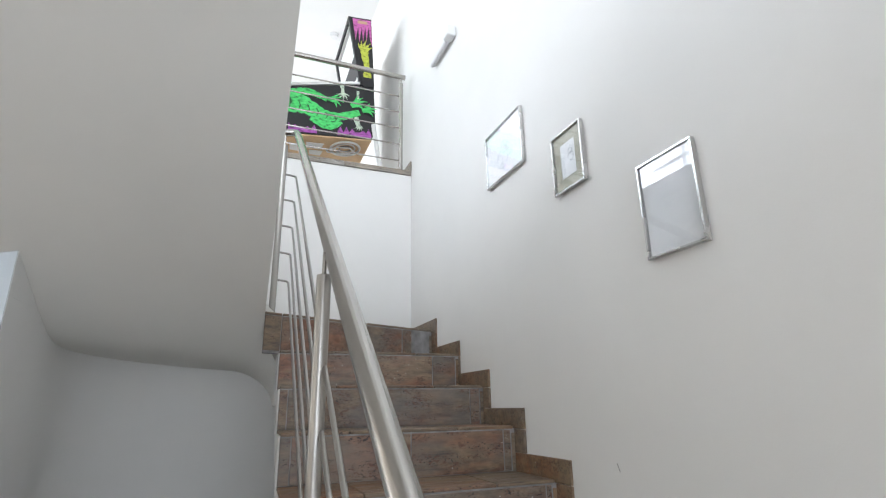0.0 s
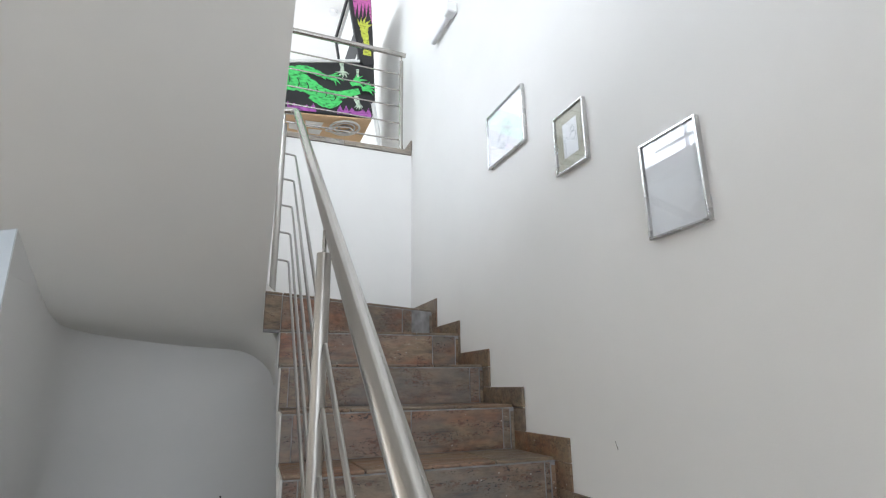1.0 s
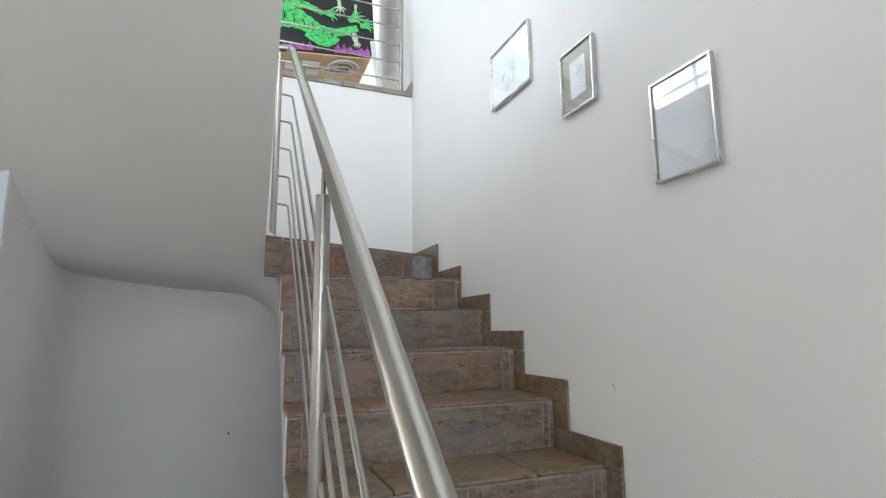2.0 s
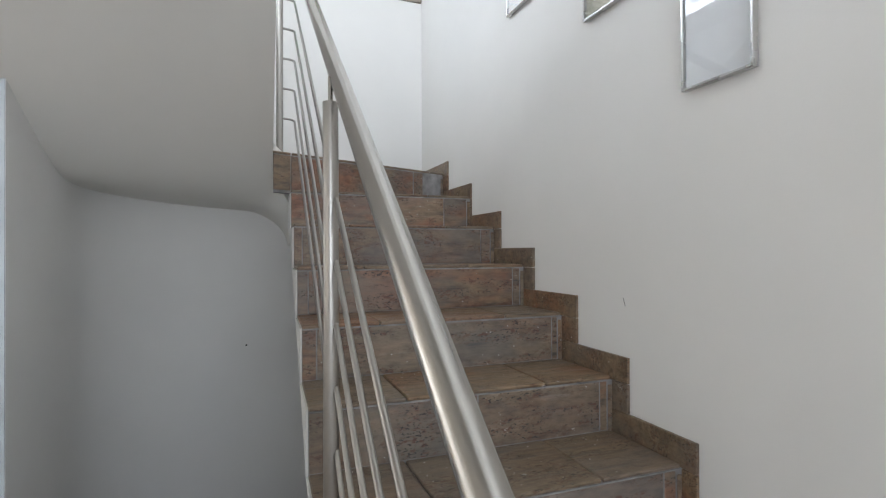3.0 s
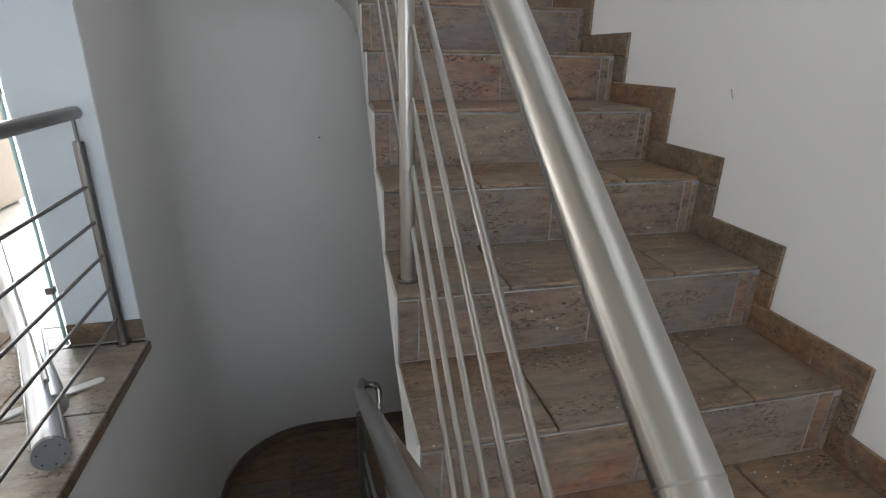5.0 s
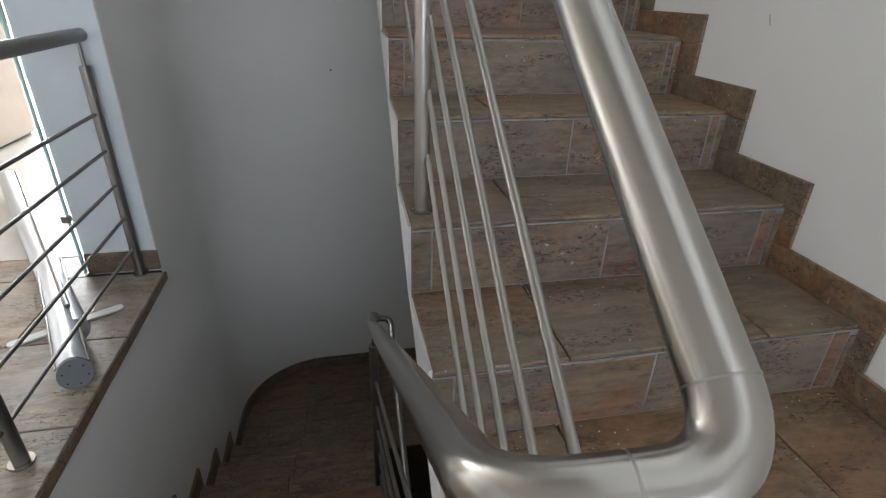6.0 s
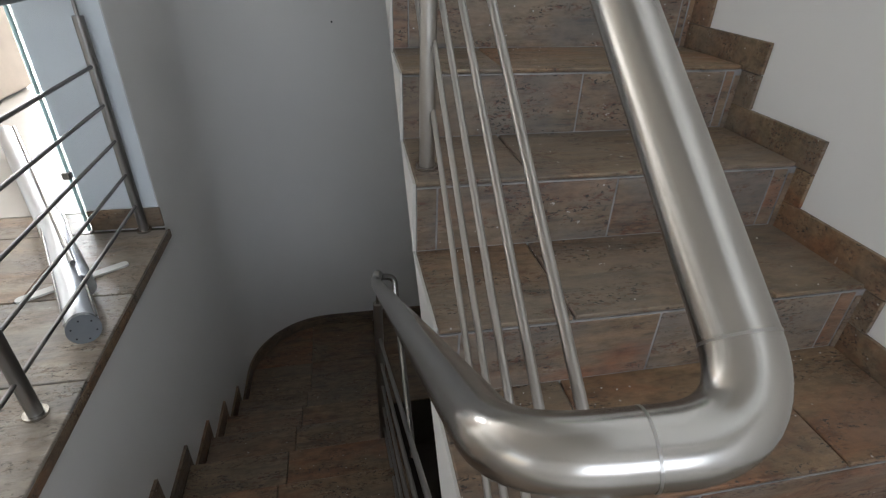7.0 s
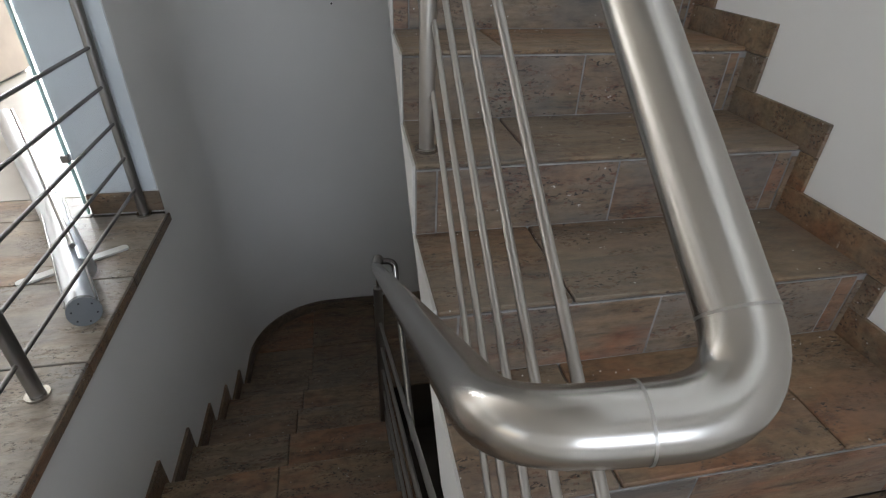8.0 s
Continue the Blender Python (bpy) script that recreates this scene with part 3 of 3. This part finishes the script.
    under(obj("bar", tube([(lx(-0.855), -0.855, z), (lx(-2.66), -2.66, z)], 0.006, 10), DARKSTEEL, smooth=True), land_rail)

# ---- gallery balustrade ----
gal_rail = thing("gallery_balustrade", "brushed steel balustrade on the gallery edge", "balustrade", (0.5, GAL_Y + 0.06, GAL_Z))
gy = GAL_Y + 0.04
under(obj("handrail", tube([(-1.2, gy, 2.205), (0.985, gy, 2.205)], RR, 20), STEEL, smooth=True), gal_rail)
for x in (0.952, -0.35):
    post = under(obj("post", tube([(x, gy, GAL_Z), (x, gy, 2.14)], 0.0165, 16), STEEL, smooth=True), gal_rail)
    under(obj("post_stub", tube([(x, gy, 2.136), (x, gy, 2.20)], 0.006, 10), STEEL, smooth=True), post)
for i in range(5):
    z = GAL_Z + 0.10 + 0.147 * i
    under(obj("bar", tube([(-1.2, gy, z), (0.952, gy, z)], 0.006, 8), STEEL, smooth=True), gal_rail)
gal_edge = setting(thing("gallery_edge", "stone tile edging along the gallery", "edging", (0.2, GAL_Y, GAL_Z)))
for a, b in ((-1.2, -0.4), (-0.397, 0.05), (0.053, 0.5), (0.503, wall_x(GAL_Y) - 0.004)):
    tile("edge_tile", [(a, GAL_Y - 0.012), (b, GAL_Y - 0.012), (b, GAL_Y + 0.16), (a, GAL_Y + 0.16)], GAL_Z - 0.038, GAL_Z + 0.002, FLOORSTONE, gal_edge)
for a, b in ((GAL_Y - 0.012, GAL_Y + 0.43), (GAL_Y + 0.433, GAL_Y + 0.88), (GAL_Y + 0.883, GAL_Y + 1.33)):
    tile("skirting_tile", [(1.017, a), (1.029, a), (1.029, b), (1.017, b)], GAL_Z + 0.003, GAL_Z + 0.085, FLOORSTONE, gal_edge)

# ---- pictures ----
ALU = steel("frame_aluminium", (0.60, 0.60, 0.59), 0.27)
PAPER = plain("drawing_paper", (0.84, 0.85, 0.86), 0.8, vary=0.03)
MAT_OLIVE = plain("olive_mount", (0.46, 0.45, 0.36), 0.85, vary=0.05)
PENCIL = plain("pencil", (0.36, 0.38, 0.42), 0.8)


def picture(y, z, w, h, label, mount):
    """A framed drawing hung flat on the east wall; y, z: its centre."""
    x = wall_x(y)
    t = thing("picture", label, "picture", (x, y, z - h / 2), group="pictures on the stair wall")
    ang = math.atan2(wall_x(y + 0.1) - wall_x(y - 0.1), 0.2)
    f, d = (0.006 if w > 0.3 else 0.0075), 0.022
    def quad(name, y0, y1, z0, z1, depth0, depth1, mat, label=""):
        ob = obj(name, box(-depth1, -depth0, y0, y1, z0, z1, min(0.0012, (depth1 - depth0) * 0.2)), mat, label=label)
        ob.parent = t
        return ob
    for y0, y1, z0, z1 in ((-w / 2, w / 2, 0, f), (-w / 2, w / 2, h - f, h), (-w / 2, -w / 2 + f, f, h - f), (w / 2 - f, w / 2, f, h - f)):
        quad("frame_bar", y0, y1, z0, z1, 0.003, d, ALU)
    quad("backing", -w / 2 + f, w / 2 - f, f, h - f, 0.004, 0.010, mount)
    t.rotation_euler = (0, 0, -ang)
    return t, quad, f


pic_glass = glass("picture_glass_clear", (1, 1, 1), 0.0)
specs = ((-0.936, 0.767, 0.363, 0.291, "silver-framed pencil sketch of a toy figure on pale paper", PAPER),
         (-1.441, 0.4755, 0.196, 0.252, "small silver-framed sketch with an olive mount", MAT_OLIVE),
         (-1.900, 0.121, 0.219, 0.308, "silver-framed faint drawing behind reflecting glass", PAPER))
for i, (y, z, w, h, label, mount) in enumerate(specs):
    t, quad, f = picture(y, z, w, h, label, mount)
    if i == 0:
        bm = bmesh.new()
        for cy, cz, r, sq in ((0.015, 0.105, 0.052, 1.0), (0.045, 0.10, 0.030, 1.15), (-0.005, 0.165, 0.030, 1.1), (0.005, 0.172, 0.016, 1.4), (-0.040, 0.150, 0.020, 0.9), (-0.045, 0.115, 0.024, 0.8), (0.028, 0.070, 0.020, 0.7)):
            tube([(-0.0112, cy + r * math.cos(a), cz + r * sq * math.sin(a)) for a in [radians(20 * q) for q in range(17)]], 0.0007, 5, bm)
        ob = obj("sketch", bm, PENCIL)
        ob.parent = t
    if i == 1:
        quad("sheet", -0.045, 0.045, 0.055, 0.20, 0.0105, 0.0125, PAPER)
        bm = bmesh.new()
        for cy, cz, r in ((-0.02, 0.13, 0.018), (-0.018, 0.155, 0.012)):
            tube([(-0.0132, cy + r * math.cos(a), cz + r * math.sin(a)) for a in [radians(24 * q) for q in range(13)]], 0.0008, 5, bm)
        ob = obj("sketch", bm, PENCIL)
        ob.parent = t
    if i == 2:
        bm = bmesh.new()
        for cy, cz, r in ((0.0, 0.16, 0.03), (0.012, 0.185, 0.018)):
            tube([(-0.0112, cy + r * math.cos(a), cz + r * math.sin(a)) for a in [radians(24 * q) for q in range(12)]], 0.0005, 5, bm)
        ob = obj("sketch", bm, PAPER)
        ob.parent = t
    g = quad("glazing", -w / 2 + f, w / 2 - f, f, h - f, 0.0145, 0.0165, pic_glass)
    g.visible_shadow = False

# ---- wall lamp ----
lamp = thing("wall_lamp", "white linear wall lamp with a slim tube", "wall lamp", (1.03, -0.3, 1.8))
LAMPWHITE = plain("lamp_white", (0.75, 0.75, 0.75), 0.4, vary=0.03)
LAMPGREY = plain("lamp_grey", (0.64, 0.64, 0.65), 0.45, vary=0.05)
bm = box(0.962, 1.029, -0.375, -0.300, 1.88, 1.958, 0.007)
under(obj("bracket", bm, LAMPWHITE, label="white wall box"), lamp)
under(obj("housing", box(0.984, 1.020, -0.299, 0.005, 1.893, 1.925, 0.008), LAMPWHITE), lamp)
under(obj("tube", tube([(0.992, -0.285, 1.889), (0.992, -0.01, 1.889)], 0.007, 10), LAMPGREY, label="slim grey tube", smooth=True), lamp)

# ---- pinball table on the gallery ----
BLACK = plain("black_laminate", (0.018, 0.018, 0.02), 0.6)
GREEN = print_ink("bright_green_print", (0.06, 0.60, 0.14))
LIME = print_ink("lime_print", (0.50, 0.55, 0.06))
BONE = print_ink("bone_print", (0.52, 0.62, 0.50))
PURPLE = print_ink("purple_print", (0.36, 0.08, 0.38))
MAGENTA = print_ink("magenta_print", (0.52, 0.11, 0.36))
TAN = plain("tan_plate", (0.52, 0.34, 0.22), 0.5)
PLY = plain("plywood", (0.62, 0.42, 0.24), 0.6, vary=0.1)
PALE = plain("pale_trim", (0.72, 0.72, 0.70), 0.4, vary=0.05)
pin = thing("pinball_table", "black pinball table with bright green and purple side art", "pinball table", (0.3, 1.2, GAL_Z))
PY0, PY1 = 0.95, 1.58


def yslab(name, outline, y0, y1, mat, label="", bevel=0.0, parent=None):
    """An (x, z) outline carried from y0 to y1."""
    bm = bmesh.new()
    a = [bm.verts.new((x, y0, z)) for x, z in outline]
    c = [bm.verts.new((x, y1, z)) for x, z in outline]
    n = len(outline)
    bm.faces.new(a)
    bm.faces.new(c[::-1])
    for i in range(n):
        bm.faces.new((a[i], c[i], c[(i + 1) % n], a[(i + 1) % n]))
    if bevel:
        bmesh.ops.bevel(bm, geom=list(bm.edges), offset=bevel, segments=1, affect="EDGES")
    return under(obj(name, bm, mat, label=label), parent or pin)


cabinet = yslab("cabinet", [(-0.75, 1.63), (0.80, 1.772), (0.822, 1.95), (0.802, 2.29), (0.717, 2.262), (0.66, 2.285), (-0.75, 1.925)], PY0, PY1, BLACK, "black cabinet", 0.004)
underside = yslab("underside", [(-0.74, 1.617), (0.795, 1.758), (0.795, 1.770), (-0.74, 1.629)], PY0 + 0.01, PY1 - 0.01, PLY, "raw plywood underside")
backbox = yslab("backbox", [(0.572, 2.99), (0.76, 3.011), (0.806, 2.295), (0.720, 2.268), (0.700, 2.29)], PY0, PY1 + 0.06, BLACK, "black backbox", 0.004)
yslab("side_rail", [(-0.75, 1.93), (0.60, 2.275), (0.675, 2.29), (0.675, 2.312), (0.60, 2.300), (-0.75, 1.955)], PY0 - 0.006, PY0 + 0.03, PALE, "pale metal side rail")


def front(name, s0, s1, y0, y1, d0, d1, mat, label=""):
    """A strip on the leaning front of the backbox: s along the slope, y across, d out of it."""
    a, b = Vector((0.570, 2.99)), Vector((0.698, 2.29))
    p, q = a.lerp(b, s0), a.lerp(b, s1)
    out = Vector((-0.98, -0.18))
    return yslab(name, [tuple(p + out * d0), tuple(p + out * d1), tuple(q + out * d1), tuple(q + out * d0)], y0, y1, mat, label, parent=backbox)


front("front_panel", 0.03, 0.97, PY0 + 0.03, PY1 + 0.03, 0.001, 0.006, PALE, "pale reflecting backbox panel")
for s0, s1, y0, y1 in ((0.0, 0.05, PY0, PY1 + 0.06), (0.90, 1.0, PY0, PY1 + 0.06), (0.05, 0.90, PY0, PY0 + 0.035), (0.05, 0.90, PY1 + 0.02, PY1 + 0.06)):
    front("front_frame", s0, s1, y0, y1, 0.0, 0.024, BLACK)
front("score_window", 0.52, 0.80, PY0 + 0.06, PY1, 0.0065, 0.010, BLACK, "dark score window")
front("speaker_panel", 0.08, 0.16, PY0 + 0.06, PY1, 0.0065, 0.009, DARKSTEEL, "grey speaker panel")
for x, z in ((-0.70, 1.66), (0.80, 1.90)):
    for y in (PY0 - 0.02, PY1 + 0.02):
        under(obj("leg", tube([(x, y, z), (x + (0.095 if x > 0 else -0.06), y, GAL_Z)], 0.020, 8), PALE, label="pale steel leg"), pin)


# loudspeaker ring, cable ties and paper labels on the underside
def below(x):
    return 1.617 + 0.0919 * (x + 0.74)


def round_line(cx, cy, rx, ry, drop, turns=1.0, wob=0.0):
    return [(cx + rx * (1 + wob * math.sin(3 * a)) * math.cos(a), cy + ry * (1 + wob * math.cos(2 * a)) * math.sin(a), below(cx + rx * math.cos(a)) - drop)
            for a in [2 * math.pi * turns * q / 36 for q in range(37)]]


for rx, ry, r, mat in ((0.125, 0.13, 0.010, PALE), (0.085, 0.09, 0.006, PALE), (0.05, 0.05, 0.006, DARKSTEEL)):
    under(obj("speaker_ring", tube(round_line(0.60, 1.13, rx, ry, 0.008), r, 8), mat, smooth=True), underside)
under(obj("cable", tube(round_line(0.57, 1.14, 0.11, 0.075, 0.022, 1.6, 0.25), 0.006, 6), PALE, label="loose pale cable", smooth=True), underside)
for x, y, w, d in ((0.13, 1.10, 0.10, 0.14), (0.26, 1.06, 0.15, 0.12), (0.30, 1.20, 0.12, 0.10)):
    bm = bmesh.new()
    q = [bm.verts.new((x + a * w, y + b * d, below(x + a * w) - 0.003 - c)) for c in (0, 0.002) for a, b in ((0, 0), (1, 0.1), (0.9, 1), (0.1, 0.85))]
    for f in ((0, 1, 2, 3), (7, 6, 5, 4), (0, 4, 5, 1), (1, 5, 6, 2), (2, 6, 7, 3), (3, 7, 4, 0)):
        bm.faces.new([q[i] for i in f])
    under(obj("paper_label", bm, PALE), underside)


# stylised side art, in thin raised sheets
def art(name, outline, mat, lift):
    yslab(name, outline, PY0 - lift, PY0 - lift + 0.003, mat, parent=cabinet if outline[0][1] < 2.33 else backbox)


def ribbon(points, widths):
    up, dn = [], []
    pts = rounded([(x, 0, z) for x, z in points], 0.05, 4)
    for i, p in enumerate(pts):
        d = (pts[min(i + 1, len(pts) - 1)] - pts[max(i - 1, 0)]).normalized()
        f = i / (len(pts) - 1) * (len(widths) - 1)
        k = min(int(f), len(widths) - 2)
        w = (widths[k] * (k + 1 - f) + widths[k + 1] * (f - k)) * (1 + 0.09 * math.sin(i * 2.1))
        up.append((p.x - d.z * w, p.z + d.x * w))
        dn.append((p.x + d.z * w, p.z - d.x * w))
    return up + dn[::-1]


def claw(x, z, turn, size, mat, lift, spread=26):
    """A clawed palm with five fingers that fan out round one direction."""
    c, s = math.cos(radians(turn)), math.sin(radians(turn))
    art("art_palm", ribbon([(x - c * size * 0.5, z - s * size * 0.5), (x, z), (x + c * size * 0.35, z + s * size * 0.35)], [size * 0.22, size * 0.38, size * 0.26]), mat, lift)
    for k in range(5):
        a = radians(turn + (k - 2) * spread)
        l = size * (1.15 - 0.12 * abs(k - 2))
        p, q = (x + math.cos(a) * size * 0.2, z + math.sin(a) * size * 0.2), (x + math.cos(a) * l * 0.7, z + math.sin(a) * l * 0.7)
        e = (x + math.cos(a - 0.2) * l * 1.15, z + math.sin(a - 0.2) * l * 1.15)
        art("art_finger", ribbon([p, q, e], [size * 0.14, size * 0.10, size * 0.02]), mat, lift + 0.0004 * (k + 1))


art("art_arm", ribbon([(-0.30, 1.93), (0.04, 1.987), (0.174, 1.995), (0.292, 1.951), (0.388, 1.912), (0.506, 1.925), (0.68, 2.005)], [0.12, 0.105, 0.085, 0.066, 0.052, 0.040, 0.030]), GREEN, 0.0045)
art("art_arm", ribbon([(-0.10, 1.98), (0.059, 2.045), (0.146, 2.088), (0.236, 2.116), (0.317, 2.100), (0.40, 2.072)], [0.045, 0.040, 0.038, 0.034, 0.028, 0.022]), GREEN, 0.0085)
art("art_arm", ribbon([(0.27, 1.87), (0.36, 1.832), (0.46, 1.826), (0.525, 1.885)], [0.022, 0.038, 0.038, 0.020]), GREEN, 0.0085)
claw(0.44, 2.080, 5, 0.075, GREEN, 0.0125)
claw(0.640, 2.075, 35, 0.085, GREEN, 0.0125)
claw(0.735, 2.035, 25, 0.075, GREEN, 0.0165)
for k in range(6):
    x = 0.10 + 0.075 * k
    z = 1.985 - 0.018 * k
    art("art_fold", ribbon([(x - 0.012, z + 0.055 - 0.006 * k), (x + 0.01, z), (x - 0.006, z - 0.05 + 0.005 * k)], [0.002, 0.0045, 0.002]), BLACK, 0.0125)
art("art_bone", ribbon([(0.517, 2.245), (0.525, 2.205), (0.528, 2.175)], [0.018, 0.012, 0.016]), BONE, 0.0045)
claw(0.530, 2.160, -80, 0.055, BONE, 0.0065, 38)
art("art_bone", ribbon([(0.660, 2.215), (0.661, 2.17), (0.660, 2.12)], [0.012, 0.009, 0.014]), BONE, 0.0045)
art("art_bone", ribbon([(0.655, 1.955), (0.658, 1.92), (0.668, 1.89)], [0.016, 0.024, 0.020]), BONE, 0.0045)
claw(0.672, 1.885, -70, 0.05, BONE, 0.0065, 22)


def edge_z(x):
    return 1.63 + 0.0916 * (x + 0.75)


def drip_band(x0, x1, height, lift):
    n = int((x1 - x0) / 0.024)
    top = [(x1 - (x1 - x0) * i / n, edge_z(x1 - (x1 - x0) * i / n) + 0.028 + height * (0.25 + 0.75 * abs(math.sin(i * 1.9))) * (1 if i % 2 else 0.35)) for i in range(n + 1)]
    art("art_drip_band", [(x0, edge_z(x0) + 0.010), (x1, edge_z(x1) + 0.010)] + top, PURPLE, lift)


drip_band(-0.60, -0.05, 0.07, 0.0035)
drip_band(0.10, 0.33, 0.06, 0.0035)
drip_band(0.50, 0.79, 0.07, 0.0035)
art("art_backbox_purple", [(0.585, 2.972), (0.752, 2.990), (0.775, 2.72), (0.750, 2.80), (0.738, 2.93), (0.722, 2.76), (0.706, 2.92), (0.690, 2.74), (0.674, 2.91), (0.655, 2.73), (0.640, 2.90), (0.622, 2.74)], MAGENTA, 0.0035)
art("art_name_plate", [(0.632, 2.958), (0.722, 2.968), (0.724, 2.938), (0.634, 2.928)], TAN, 0.0065)
art("art_forearm", ribbon([(0.740, 2.375), (0.737, 2.45), (0.725, 2.53), (0.708, 2.60)], [0.036, 0.026, 0.024, 0.034]), LIME, 0.0035)
claw(0.706, 2.625, 96, 0.105, LIME, 0.0065, 20)

# ---- glass door and the bright room behind the landing ----
door = setting(thing("door_1", "frameless glass door edge with steel clamps, a shade-tinting sheet beside it", "glass door", (-1.12, -0.72, MAIN)))
SHADE_TINT = glass("shade_tint_glass", (0.90, 0.945, 0.98), 0.0)
# Sheet added over the landing wall; its tint gives the wall's bluish shade.
side = under(obj("shade_sheet", box(-1.117, SHAFT_X - 0.009, LAND_Y - 0.005, LAND_Y - 0.002, MAIN + 0.088, MAIN + 2.1), SHADE_TINT, label="thin blue-tinted sheet added to cool and darken the wall"), door)
side.visible_shadow = False
EDGE = plain("glass_edge_tint", (0.55, 0.80, 0.80), 0.2, vary=0.05)
under(obj("glass_edge", box(-1.124, -1.1175, LAND_Y - 0.026, LAND_Y - 0.012, MAIN + 0.01, MAIN + 2.1), EDGE, label="pale cyan polished glass edge"), door)
for z in (0.215, 1.7):
    under(obj("hinge", box(-1.140, -1.112, LAND_Y - 0.036, LAND_Y - 0.006, MAIN + z + 0.012, MAIN + z + 0.040, 0.004), DARKSTEEL), door)
setting(obj("floor_room", box(-5.0, -1.116, -0.663, 4.2, MAIN - 0.012, MAIN + 0.001), LIGHTTILE), "pale tiled floor of the bright next room", "floor")
# The window here is out of view, added for the hall's west fill lamp.
wall_with_window("wall_room_west", 7, 0, -5.2, 0.2, -6.0, 4.35, MAIN, 1.0, -5.6, -3.0, -1.45, 0.45, 3)

# ---- banner stand lying on the landing ----
stand = thing("banner_stand", "silver roll-up banner stand casing lying on the tiles", "banner stand", (-1.05, -1.2, MAIN))
SILVER = steel("anodised_aluminium", (0.70, 0.73, 0.77), 0.42)
A, B = Vector((-0.888, -1.520, MAIN + 0.05)), Vector((-1.238, -0.83, MAIN + 0.05))
d = (B - A).normalized()
n = Vector((-d.y, d.x, 0))
outline = [(0.042 * math.cos(a), 0.05 * math.sin(a) * (0.9 if math.sin(a) < 0 else 1.0)) for a in [radians(18 * q) for q in range(20)]]
bm = bmesh.new()
ends = []
for p in (A, B):
    ends.append([bm.verts.new(p + n * u + Vector((0, 0, v))) for u, v in outline])
bm.faces.new(ends[0])
bm.faces.new(ends[1][::-1])
for k in range(20):
    bm.faces.new((ends[0][k], ends[0][(k + 1) % 20], ends[1][(k + 1) % 20], ends[1][k]))
casing = under(obj("casing", bm, SILVER, label="silver aluminium casing"), stand)
casing.data.shade_smooth()
casing.data.set_sharp_from_angle(angle=radians(50))
CAPGREY = plain("grey_plastic", (0.20, 0.215, 0.235), 0.5)
bm = bmesh.new()
ends = []
for p in (A - d * 0.012, A + d * 0.001):
    ends.append([bm.verts.new(p + n * u * 1.04 + Vector((0, 0, v * 1.03))) for u, v in outline])
bm.faces.new(ends[0])
bm.faces.new(ends[1][::-1])
for k in range(20):
    bm.faces.new((ends[0][k], ends[0][(k + 1) % 20], ends[1][(k + 1) % 20], ends[1][k]))
cap = under(obj("end_cap", bm, CAPGREY, label="grey plastic end cap"), stand)
for q in range(6):
    a = radians(60 * q + 20)
    c = A - d * 0.0118 + n * 0.031 * math.cos(a) + Vector((0, 0, 0.034 * math.sin(a)))
    under(obj("screw", tube([c, c - d * 0.0014], 0.0026, 8), BLACK, label="small dark screw head"), cap)
for u in (-0.039, 0.039):
    p, q = A + n * u + Vector((0, 0, 0.026)), B + n * u + Vector((0, 0, 0.026))
    under(obj("casing_lip", tube([p, q], 0.0032, 8), DARKSTEEL, label="thin dark edge lip", smooth=True), casing)
F0, F1 = Vector((-0.92, -1.112, MAIN + 0.004)), Vector((-1.165, -1.282, MAIN + 0.004))
fd = (F1 - F0).normalized()
fn = Vector((-fd.y, fd.x, 0))
plan = []
for k in range(9):
    a = radians(-90 + 22.5 * k)
    v = F0 - fd * 0.017 * math.cos(a) + fn * 0.017 * math.sin(a)
    plan.append((v.x, v.y))
for k in range(9):
    a = radians(90 - 22.5 * k)
    v = F1 + fd * 0.017 * math.cos(a) + fn * 0.017 * math.sin(a)
    plan.append((v.x, v.y))
under(obj("foot_bar", prism(plan, MAIN + 0.001, MAIN + 0.008), PALE, label="pale flat foot bar"), stand)

under(obj("pole", tube([(-1.005, -1.236, MAIN + 0.1), (-1.78, 0.14, MAIN + 0.128)], 0.0085, 10), DARKSTEEL, label="thin dark support pole", smooth=True), stand)

# ---- small marks ----
detector = thing("smoke_detector", "small round white smoke detector on the ceiling", "smoke detector", (0.65, 2.48, 3.95))
under(obj("base", tube([(0.65, 2.48, 3.985), (0.65, 2.48, 3.998)], 0.055, 24), LAMPWHITE, smooth=True), detector)
under(obj("cover", tube([(0.65, 2.48, 3.955), (0.65, 2.48, 3.986)], 0.042, 24), LAMPWHITE, smooth=True), detector)

nail = tagged(obj("nail", tube([(-0.134, BACK_Y + 0.002, -1.016), (-0.134, BACK_Y - 0.012, -1.016)], 0.005, 8), BLACK), "dark nail head in the plastered wall", "nail")

# rolled banner beside its casing
p0, p1 = Vector((-0.975, -1.30, MAIN + 0.045)), Vector((-1.86, 0.20, MAIN + 0.075))
roll = tagged(obj("banner_roll", tube([p0, p0.lerp(p1, 0.5), p1], 0.043, 20), SILVER, smooth=True), "long silver roll lying beside the banner stand", "banner roll")
roll.data.set_sharp_from_angle(angle=radians(50))
BEIGE = plain("beige_paint", (0.55, 0.47, 0.40), 0.7, vary=0.04)
cab = thing("sideboard", "beige sideboard in the bright next room", "sideboard", (-2.6, 1.0, MAIN))
under(obj("carcass", box(-2.95, -2.33, 0.2, 1.55, MAIN + 0.02, MAIN + 1.0, 0.006), BEIGE), cab)
under(obj("plinth", box(-2.93, -2.36, 0.22, 1.53, MAIN, MAIN + 0.02), DARKSTEEL), cab)

scratch = tagged(obj("scratch", tube([(1.0295, -1.524, -0.625), (1.0295, -1.534, -0.650)], 0.0012, 6), DARKSTEEL), "short dark scratch in the white plaster", "scratch")
